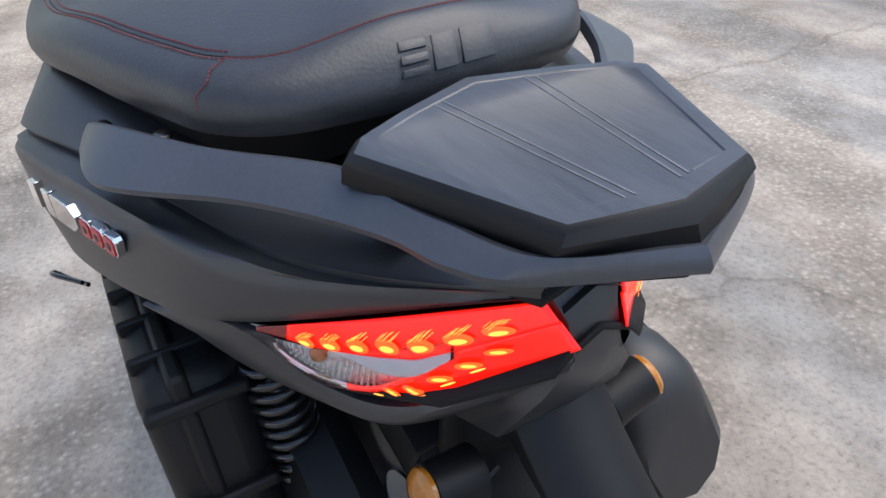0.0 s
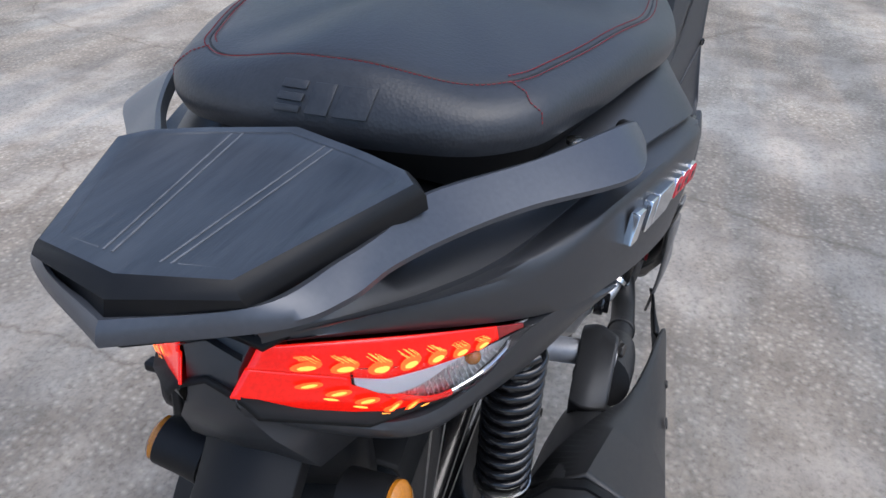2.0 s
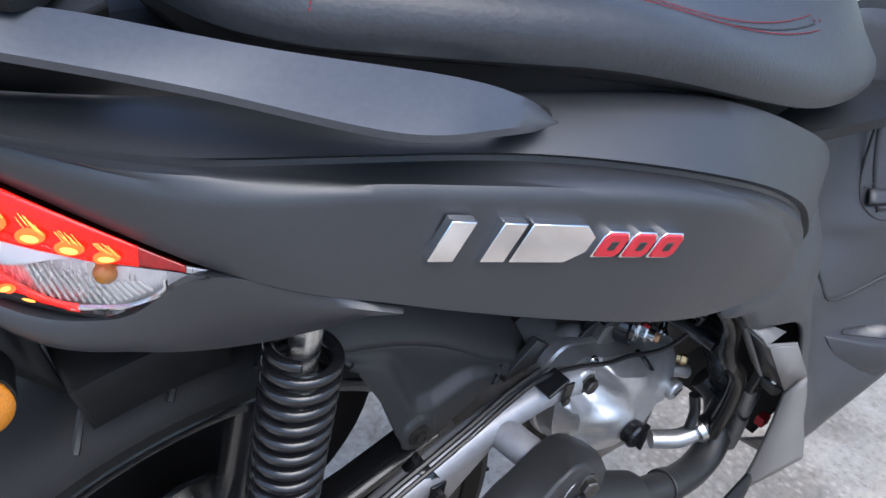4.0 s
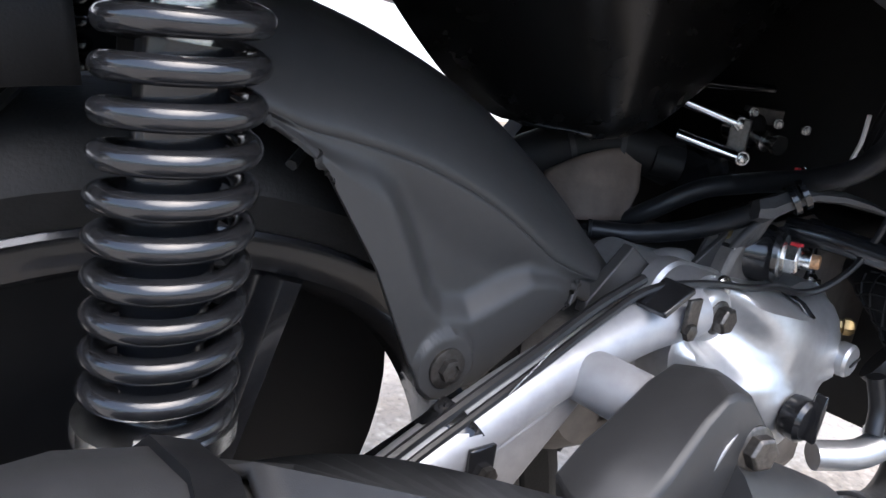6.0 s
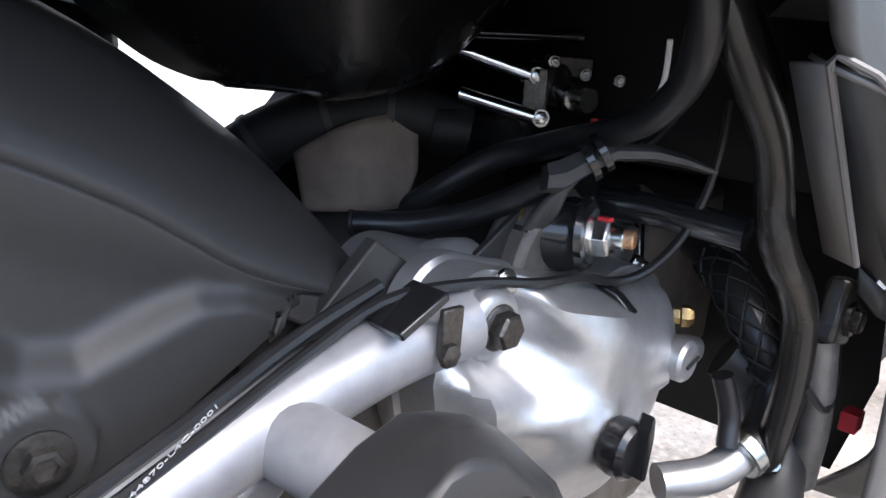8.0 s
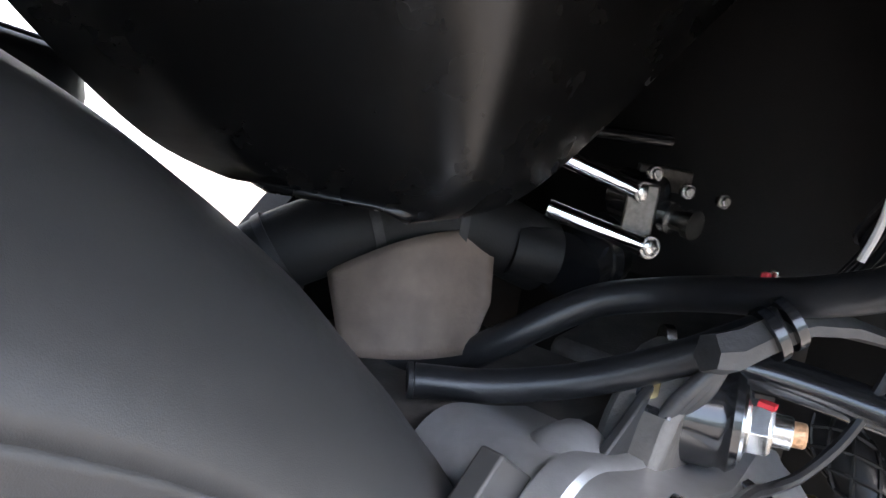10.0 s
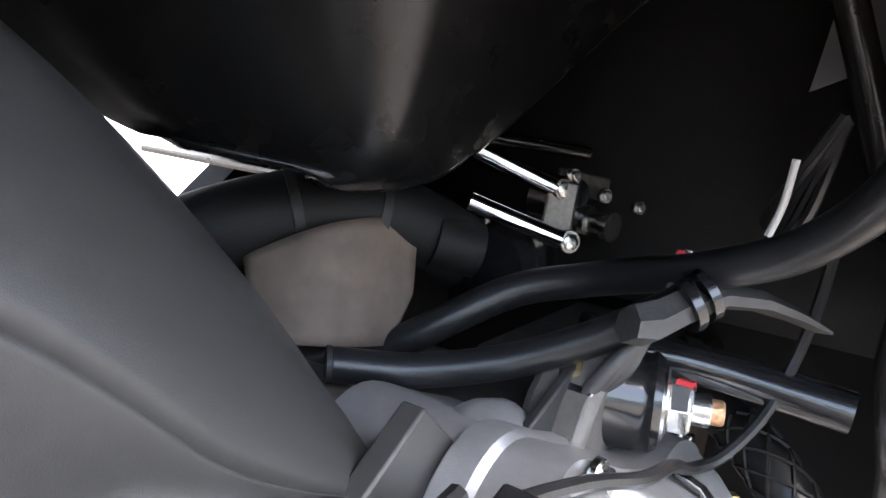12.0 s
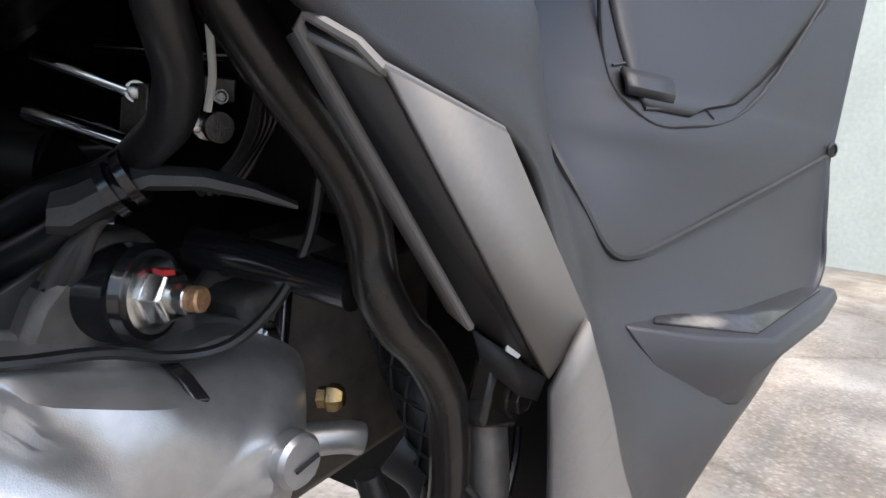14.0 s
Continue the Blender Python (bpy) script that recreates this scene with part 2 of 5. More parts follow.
def tube(pts, r, sides=12, n=None, bm=None, taper=None):
    """A round bar along a smooth path."""
    path = spline(pts, n) if n else [Vector(p) for p in pts]
    rows, side = [], None
    for i, p in enumerate(path):
        d = (path[min(i + 1, len(path) - 1)] - path[max(i - 1, 0)]).normalized()
        if side is None:
            side = d.orthogonal().normalized()
        side = (side - d * side.dot(d)).normalized()
        up = d.cross(side)
        rad = r if taper is None else r * (1 + (taper - 1) * i / (len(path) - 1))
        rows.append([p + rad * (math.cos(a) * side + math.sin(a) * up) for a in [2 * math.pi * k / sides for k in range(sides)]])
    return loft(rows, bm, closed=True, caps=True)


def frame_to(a, b):
    """A pose at a whose z axis points to b."""
    d = Vector(b) - Vector(a)
    return Matrix.Translation(a) @ d.to_track_quat("Z", "Y").to_matrix().to_4x4()


def lathe(profile, a, b, sides=32, bm=None):
    """A turned form: profile rows of (radius, height) along the axis from a towards b."""
    m = frame_to(a, b)
    rows = [[m @ Vector((r * math.cos(t), r * math.sin(t), h)) for t in [2 * math.pi * k / sides for k in range(sides)]] for r, h in profile]
    return loft(rows, bm, closed=True, caps=True)


def prism(outline, depth, m=Matrix(), bm=None):
    """A flat outline (x, y) given a depth along z."""
    bm = bm or bmesh.new()
    lo = [bm.verts.new(m @ Vector((x, y, 0))) for x, y in outline]
    hi = [bm.verts.new(m @ Vector((x, y, depth))) for x, y in outline]
    k = len(outline)
    bm.faces.new(lo[::-1])
    bm.faces.new(hi)
    for i in range(k):
        bm.faces.new((lo[i], lo[(i + 1) % k], hi[(i + 1) % k], hi[i]))
    return bm


def box(c, s, m=Matrix(), bm=None):
    x, y, z = (v / 2 for v in s)
    return prism([(-x, -y), (x, -y), (x, y), (-x, y)], 2 * z, Matrix.Translation(c) @ m @ Matrix.Translation((0, 0, -z)), bm)


def hexa(r):
    return [(r * math.cos(math.pi / 3 * k), r * math.sin(math.pi / 3 * k)) for k in range(6)]


def side_plate(outline, y0, y1, bm=None):
    """A plate whose outline is given as (x, z), from y0 to y1."""
    m = Matrix.Translation((0, y0, 0)) @ Matrix(((1, 0, 0, 0), (0, 0, 1, 0), (0, 1, 0, 0), (0, 0, 0, 1)))
    return prism(outline, y1 - y0, m, bm)


def part(name, bm, material, parent, label="", bevel=0.0, thick=0.0, smooth=True, seg=2, offset=-1.0, sub=0):
    bmesh.ops.remove_doubles(bm, verts=bm.verts, dist=1e-6)
    bmesh.ops.recalc_face_normals(bm, faces=bm.faces)
    me = bpy.data.meshes.new(name)
    bm.to_mesh(me)
    bm.free()
    ob = new(name, me)
    me.materials.append(material)
    ob.parent = parent
    if label:
        tagged(ob, label)
    if smooth:
        me.shade_smooth()
        me.set_sharp_from_angle(angle=radians(38))
    if sub:
        s = ob.modifiers.new("smooth", "SUBSURF")
        s.levels = s.render_levels = sub
    if thick:
        s = ob.modifiers.new("thickness", "SOLIDIFY")
        s.thickness, s.offset = thick, offset
    if bevel:
        b = ob.modifiers.new("worn_edges", "BEVEL")
        b.width, b.segments, b.limit_method, b.angle_limit = bevel, seg, "ANGLE", radians(35)
        b.harden_normals = False
    return ob


def step(a, b, x):
    u = min(1, max(0, (x - a) / (b - a)))
    return u * u * (3 - 2 * u)


# ---- ground and walls ----
def ground():
    bm = bmesh.new()
    n = 60
    xs = [math.copysign(abs(u) ** 3 * 60, u) + 0.3 for u in np.linspace(-1, 1, n)]
    rows = [[Vector((x, y - 0.3, 0.004 * noise.noise((x * 1.5, y * 1.5, 0)))) for y in xs] for x in xs]
    ob = part("ground", loft(rows), CONCRETE, None)
    tagged(ob, "worn grey-beige concrete yard with stains and cracks", "ground", kind="structure")


ground()


def wall(name, a, b, h, m, label):
    d = (Vector(b) - Vector(a)).normalized()
    nrm = V(-d.y, d.x, 0) * 0.2
    bm = loft([[Vector(a), Vector(b), Vector(b) + nrm, Vector(a) + nrm], [Vector(a) + V(0, 0, h), Vector(b) + V(0, 0, h), Vector(b) + nrm + V(0, 0, h), Vector(a) + nrm + V(0, 0, h)]], closed=True, caps=True)
    tagged(part(name, bm, m, None, smooth=False), label, "wall", kind="structure")


wall("wall_east", (6.6, -13.9, 0), (6.6, 4.9, 0), 3.2, WALLM, "pale green-white plastered wall behind the concrete yard")
# south and west walls are added out of view, pale to keep side light
wall("unseen_wall_south", (-14, -14, 0), (6.5, -14, 0), 3.0, WALLM, "unseen pale plastered wall added far across the yard to close it")
wall("unseen_wall_west", (-14, 4.9, 0), (-14, -13.9, 0), 3.0, WALLM, "unseen pale plastered wall added far across the yard to close it")
wall("wall_north", (6.5, 5.0, 0), (-14, 5.0, 0), 2.6, WHITEW, "white plastered wall along the concrete yard")

# ---- the scooter ----
scooter = tagged(new("scooter"), "matte black motor scooter standing on a concrete yard", "scooter")


def body_panels():
    top = [(-.285, -.03, .786), (-.2, -.075, .787), (-.1, -.115, .793), (.03, -.165, .805), (.15, -.195, .805), (.27, -.203, .777), (.345, -.2, .748), (.392, -.19, .705), (.402, -.182, .66)]
    groove = [(-.28, -.03, .781), (-.21, -.095, .777), (-.139, -.137, .777), (0, -.19, .784), (.13, -.230, .770), (.25, -.228, .732), (.31, -.222, .695), (.342, -.212, .668), (.365, -.198, .645)]
    crease = [(-.275, -.027, .775), (-.171, -.136, .764), (-.07, -.188, .772), (.08, -.234, .765), (.17, -.244, .742), (.255, -.236, .70), (.305, -.225, .678), (.338, -.214, .66), (.362, -.198, .642)]
    low = [(-.274, -.028, .771), (-.153, -.15, .729), (-.073, -.193, .713), (.05, -.226, .686), (.15, -.236, .664), (.25, -.235, .653), (.30, -.229, .650), (.335, -.216, .646), (.358, -.198, .638)]
    for side in (0, 1):
        curves = [spline(c, 96) for c in (top, groove, crease, low)]
        rows = []
        for i in range(97):
            t, g, c, l = (cv[i] for cv in curves)
            at = i / 12
            k = step(1.75, 2.3, at) * (1 - step(6.6, 7.6, at))
            f = 1 - step(4.6, 6.0, at)
            row = [t + V(0, .05, -.02), t + V(0, .006, 0), t, t.lerp(g, .35) + V(0, 0, .003), t.lerp(g, .8) + V(0, -.001 * k, .003 * k), g + V(0, -.001 * k, .002 * k), g + V(0, .0035 * k, -.001), g + V(0, .003 * k, -.004)]
            row += [g.lerp(c, .45) + V(0, -.003 * f, .001), c + V(0, .003 * f, .005 * f), c + V(0, 0, .001), c + V(0, -.0005, -.004 * f), c.lerp(l, .5) + V(0, -.0025, 0), l + V(0, 0, .002), l + V(0, .003, 0), l + V(0, .03, .002)]
            rows.append(mirror(row) if side else row)
        part("side_body_panel", loft(rows), PAINT, scooter, "matte black rear side panel with a long crease")
        lowtop = spline([(-.292, -.016, .746), (-.2345, -.081, .6925), (-.188, -.1195, .692), (-.153, -.152, .727), (-.073, -.193, .712)], 32)
        lowbot = spline([(-.285, -.014, .722), (-.226, -.084, .671), (-.176, -.12, .668), (-.128, -.155, .683), (-.073, -.19, .711)], 32)
        rows = []
        for i in range(33):
            a, b = lowtop[i], lowbot[i]
            row = [a + V(.004, .006, 0), a, a.lerp(b, .25) + V(-.002, -.003, 0), a.lerp(b, .6) + V(-.002, -.004, 0), b, b + V(.005, .03, -.002)]
            rows.append(mirror(row) if side else row)
        part("lower_side_panel", loft(rows), PAINT, scooter)


body_panels()


def tail_centre():
    rows = []
    for x, z, w in ((-.258, .80, .03), (-.270, .785, .026), (-.284, .758, .016), (-.290, .737, .015), (-.283, .71, .03), (-.262, .67, .045)):
        rows.append([V(x + .03, -w - .012, z), V(x, -w, z), V(x - .004, 0, z), V(x, w, z), V(x + .03, w + .012, z)])
    part("tail_centre_panel", loft(rows), PAINT, scooter, thick=.003)


tail_centre()


def tail_light(s):
    """Lens areas laid out over a patch: u from the rear to the tip, v from the top down."""
    top = spline([(-.275, -.0235, .7695), (-.214, -.094, .7490), (-.1535, -.15, .7267)], 60)
    knots = [V(-.294, -.0155, .7475), V(-.2635, -.048, .7195), V(-.2335, -.0795, .6935), V(-.211, -.0985, .693), V(-.188, -.1175, .6935), V(-.171, -.134, .7095), V(-.1535, -.15, .7265)]
    bot = [knots[min(5, k // 10)].lerp(knots[min(5, k // 10) + 1], (k - 10 * min(5, k // 10)) / 10) for k in range(61)]

    def at(u, v, lift=0.0):
        u = min(u, .9999)
        i = int(u * 60)
        f = u * 60 - i
        p = top[i].lerp(top[i + 1], f).lerp(bot[i].lerp(bot[i + 1], f), v)
        p = p + V(-.7, -.7, .15) * (.006 * math.sin(math.pi * v) * math.sin(math.pi * min(1, u * 1.1)) + lift)
        return V(p.x, -p.y, p.z) if s > 0 else p
    lamp = new("tail_light")
    lamp.parent = scooter
    tagged(lamp, "lit red tail light with a clear turn signal section")

    def patch(name, fn, m, label="", lift=0.0, n=40, k=10, thick=.0015):
        rows = []
        for i in range(n + 1):
            u, va, vb = fn(i / n)
            rows.append([at(u, va + (vb - va) * j / k, lift) for j in range(k + 1)])
        return part(name, loft(rows), m, lamp, label, thick=thick)

    def strip_low(u):
        return .42 - .10 * step(.25, .85, u)

    def lower_top(u):
        return strip_low(u) + (.93 - strip_low(u)) * step(.2, .56, u)
    patch("upper_red_lens", lambda f: (f * .8, 0, strip_low(f * .8)), RED, "glowing red strip lens", lift=.0012)
    patch("dark_red_tip", lambda f: (.8 + f * .13, 0, strip_low(.8 + f * .13)), REDDARK, "unlit red lens end", lift=.0012)
    patch("lower_red_lens", lambda f: (f * .58, lower_top(f * .58) + .006, 1), RED, "glowing red lower lens")
    patch("lamp_reflector", lambda f: (.2 + f * .8, strip_low(.2 + f * .8), 1), REFL, "silver faceted reflector behind the clear lens", lift=-.005)
    patch("clear_lens", lambda f: (.24 + f * .76, .30, min(1, lower_top(.24 + f * .76) + .07)), LENS, "clear plastic lens", lift=.002, thick=.0008)
    patch("white_blade", lambda f: (.25 + .36 * f, strip_low(.25 + .36 * f) + .015, strip_low(.25 + .36 * f) + .03 + .2 * math.sin(math.pi * min(1, .15 + f * .85)) ** 1.5), WHITEM, "white blade inside the lamp", lift=.0004)
    for k in range(16):
        u = .46 + .021 * k
        part("reflector_rib", tube([at(u, .5 + .008 * k, -.003), at(u + .03, .93 - .006 * k, -.003)], .0008, 5), REFL, lamp)
    part("chrome_edge", tube([at(.56, .97, -.001), at(.72, .95, -.001), at(.84, .9, -.001), at(.86, .6, -.001)], .0011, 6, n=14), CHROME, lamp)
    rnd = random.Random(5)
    def cell(name, u, v, ru, rv, lift, m, lean=0.0):
        rows = [[at(u + ru * r * math.cos(a) + lean * rv * r * math.sin(a), min(.985, v + rv * r * math.sin(a)), lift) for a in [math.pi * q / 7 for q in range(14)]] for r in (1.0, .5, .05)]
        part(name, loft(rows, closed=True, caps=True), m, lamp)
    # halos and glints: LED spill and sparkle put in as emissive patches
    for k in range(7):
        u, v = .13 + .098 * k, .29 - .008 * k
        cell("led_halo", u, v, .034, .085, .0030, GLOW, -.25)
        cell("led", u, v + .02, .021, .036, .0036, LED, -.3)
        bm = bmesh.new()
        for q in range(9):
            a, c = u - .024 + .006 * q, v - .075 - rnd.uniform(0, .05)
            loft([[at(a + du + dv * .35, c + dv, .0034) for du in (-.0012, .0012)] for dv in (-.03, .03)], bm)
        part("led_glint", bm, LED, lamp)
    for k in range(5):
        u, v = .14 + .068 * k, .58 + .07 * k
        cell("led_halo", u, v, .024, .07, .0021, GLOW, -.3)
        cell("led", u, v, .011, .042, .0026, LED, -.35)
        cell("led_glint", u + .05, min(.94, v + .17), .018, .018, .0024, LED)
    bm = bmesh.new()
    bmesh.ops.create_uvsphere(bm, u_segments=14, v_segments=10, radius=.0055, matrix=Matrix.Translation(at(.68, .5, -.004)))
    part("amber_bulb", bm, AMBER, lamp, "small amber bulb")


tail_light(-1)
tail_light(1)


def rail():
    grab = new("grab_rail")
    grab.parent = scooter
    tagged(grab, "satin graphite pillion grab rail")
    O = [(-.347, 0, .823), (-.314, -.062, .823), (-.285, -.083, .822), (-.25, -.092, .820), (-.203, -.111, .815), (-.155, -.14, .811), (-.09, -.193, .807), (-.035, -.197, .805), (.011, -.1885, .8005)]
    I = [(-.342, 0, .832), (-.314, -.055, .832), (-.272, -.073, .832), (-.24, -.083, .832), (-.192, -.089, .829), (-.123, -.136, .826), (-.055, -.174, .824), (-.017, -.186, .816), (.011, -.188, .801)]
    o, i2 = spline(O, 64), spline(I, 64)
    o, i2 = mirror(o)[:0:-1] + o, mirror(i2)[:0:-1] + i2
    rows = []
    for a, b in zip(o, i2):
        inw = V(b.x - a.x, b.y - a.y, 0)
        inw = inw.normalized() if inw.length > 1e-5 else V(1, 0, 0)
        k = min(1, (b - a).length / .012)
        out = V(-inw.x, -inw.y, .8).normalized()
        rows.append([a - V(0, 0, .003 * k), a + out * .0015 * k, a.lerp(b, .5) + out * .002 * k, b - inw * .001, b + inw * .003 * k - V(0, 0, .001 * k), b + inw * .006 * k - V(0, 0, .010 * k), a + inw * .016 * k - V(0, 0, .006 * k)])
    part("rail_band", loft(rows, closed=True, caps=True), RAILM, grab)
    for s in (-1, 1):
        part("rail_foot", tube([(-.02, s * .185, .803), (.01, s * .178, .80)], .006, 10), DARK, grab)
        part("rail_bolt", lathe([(.006, 0), (.006, .003), (.003, .004)], (-.06, s * .15, .812), (-.06, s * .15, 1)), STEEL, grab)
    # the plate under the pad, and the pad
    half = [(-.338, 0), (-.31, -.052), (-.24, -.08), (-.19, -.088), (-.165, -.06), (-.15, 0)]
    out = half + [(x, -y) for x, y in half[-2:0:-1]]
    part("rack_plate", prism(out, .012, Matrix.Translation((0, 0, .812))), DARK, grab, bevel=.002)
    half = [(-.3325, 0), (-.3205, -.050), (-.214, -.0925), (-.2, -.082), (-.186, -.053), (-.166, 0)]
    bott = [(-.341, 0), (-.315, -.052), (-.209, -.0945), (-.195, -.084), (-.182, -.054), (-.162, 0)]
    mid = [(-.3375, 0), (-.3205, -.0525), (-.212, -.0945), (-.198, -.0845), (-.184, -.054), (-.163, 0)]
    inner = [(-.319, 0), (-.311, -.043), (-.217, -.0805), (-.206, -.072), (-.194, -.046), (-.178, 0)]
    full = lambda h: h + [(x, -y) for x, y in h[-2:0:-1]]
    rows = [[V(x, y, .829) for x, y in full(bott)], [V(x, y, .8385) for x, y in full(mid)], [V(x, y, .8445) for x, y in full([(a * .985 + -.255 * .015, b * .985) for a, b in half])], [V(x, y, .846) for x, y in full([(a * .96 + -.255 * .04, b * .96) for a, b in half])],
            [V(x, y, .846) for x, y in full(inner)], [V(x * .99 - .00255, y * .985, .8452) for x, y in full(inner)]]
    # the pad's side is a separate mesh, darker than its top
    part("pad_side", loft(rows[:4], closed=True), PLASTIC, grab, "side of the pad, darker and smoother than its top")
    top = loft(rows[3:], closed=True)
    top.faces.new([v for v in top.verts][-len(rows[0]):])
    part("rack_pad", top, PADM, grab, "black scuffed rubber pad with worn edges")
    z = .8453
    for s in (-1, 1):
        for a, b in (((-.311, .043), (-.217, .0805)), ((-.311, .043), (-.3145, .02)), ((-.217, .0805), (-.206, .072)), ((-.206, .072), (-.195, .05)), ((-.315, .017), (-.188, .032)), ((-.3155, .012), (-.187, .026)), ((-.194, .046), (-.188, .033)), ((-.186, .024), (-.179, .003))):
            part("pad_groove", box(((a[0] + b[0]) / 2, s * (a[1] + b[1]) / 2, z), (math.hypot(b[0] - a[0], b[1] - a[1]), .0011, .0004), Matrix.Rotation(math.atan2(s * (b[1] - a[1]), b[0] - a[0]), 4, "Z")), LINEM, grab)
    # red glow below the rail edge, painted in as a thin dark red strip
    for s in (-1, 1):
        part("rail_red_glow", tube([(-.305, s * .036, .813), (-.257, s * .066, .812), (-.207, s * .09, .809)], .0016, 6, n=10), REDDARK, scooter, "red glow under the rail, put in as a thin dark red strip")


rail()


def seat():
    st = new("seat")
    st.parent = scooter
    tagged(st, "black leather seat with red stitching")
    half = [(.52, -.1), (.47, -.155), (.39, -.19), (.30, -.204), (.2, -.206), (.1, -.196), (.0, -.172), (-.07, -.148), (-.108, -.131), (-.136, -.097), (-.147, -.045), (-.149, 0)]
    plan = spline([(x, y, 0) for x, y in half], 60)
    plan = plan + mirror(plan)[-2::-1]

    def at(i, k, dz):
        p = plan[i]
        zb = .838 - .035 * step(.02, .32, p.x)
        lift = .012 * step(.05, .25, p.x) * step(1.0, .6, k) + .075 * step(.12, .42, .08 + (p.x - .08) * k) * step(1.0, .7, k)
        lift += .012 * (1 - step(.015, .115, abs(p.y))) * step(.02, -.06, p.x) * step(1.0, .90, k) * step(.2, .7, k)
        return V(.08 + (p.x - .08) * k, p.y * k, zb + dz + lift)
    rings = [(.955, -.016), (.985, -.013), (1.0, -.005), (1.0, .001), (.99, .009), (.965, .015), (.93, .019), (.895, .0215), (.875, .0225), (.866, .0220), (.857, .0230), (.8, .0258), (.7, .029), (.5, .036), (.25, .040), (.05, .041)]
    rows = [[at(i, k, dz) for i in range(len(plan))] for k, dz in rings]
    part("cushion", loft(rows, caps=True), LEATHER, st)
    base = [[at(i, k, dz) for i in range(len(plan))] for k, dz in ((.95, -.015), (.9, -.02), (.86, -.05))]
    part("seat_base", loft(base, caps=True), DARK, st, "black plastic seat base")

    def stitch(pts, name="stitching"):
        bm = bmesh.new()
        acc, on = 0.0, True
        for a, b in zip(pts, pts[1:]):
            n = max(1, round((b - a).length / .0032))
            for q in range(n):
                p, r = a.lerp(b, q / n), a.lerp(b, (q + .62) / n)
                tube([p, r], .00042, 5, bm=bm)
        part(name, bm, THREAD, st, "red thread stitching")
    n = len(plan)
    mid = n // 2
    corner = min(range(mid), key=lambda i: abs(plan[i].y * .866 + .1107) + abs(.08 + (plan[i].x - .08) * .866 + .0909))
    front = min(range(mid), key=lambda i: abs(plan[i].x - .305))
    rear = range(corner, n - corner)
    stitch([at(i, .88, .0231) for i in rear])
    part("rear_seam", tube([at(i, .866, .0223) for i in rear], .0008, 6), RUBBER, st)
    for s in (0, 1):
        ids = [i if not s else n - 1 - i for i in range(front, corner + 1)]
        for k, dz in ((.884, .0228), (.848, .0242)):
            stitch([at(i, k, dz) for i in ids])
        part("side_seam", tube([at(i, .866, .0223) for i in ids], .0008, 6), RUBBER, st)
        i = corner if not s else n - 1 - corner
        way = 1 if s else -1
        stitch([at(i + way * o, k, dz + .0006) for o, k, dz in ((0, .875, .0225), (1, .93, .019), (1, .965, .015), (2, .99, .009), (2, 1.0, .001))])
        e = ids[0]
        cross = [at(e, .866, .0232), at(e, .7, .030) + V(.025, 0, .001), at(e, .5, .037) + V(.06, 0, 0), at(e, .25, .041) + V(.09, 0, 0), at(e, .05, .0412) + V(.10, 0, .001)]
        for dx in (0, .008):
            stitch([p + V(dx, 0, .0006) for p in cross])
    # the raised mark on the rear of the seat: three plain slanted blocks
    for k, (ya, yb) in enumerate(((.028, .011), (.007, -.008), (-.012, -.034))):
        bm = bmesh.new()
        for band in ((.0, .25), (.38, .62), (.75, 1.0)) if k == 0 else ((0, 1.0),):
            rows = []
            for v in band:
                z = .845 + .0165 * v
                x = -.1474 + .0125 * v ** 1.5 - .0006
                rows.append([V(x - .0006 + .8 * (ya + (yb - ya) * u) ** 2, ya + (yb - ya) * u - .004 * v, z) for u in (0, .33, .66, 1)])
            loft(rows, bm)
        part("embossed_mark", bm, LEATHER, st, thick=.0012, bevel=.0004, offset=1)


seat()


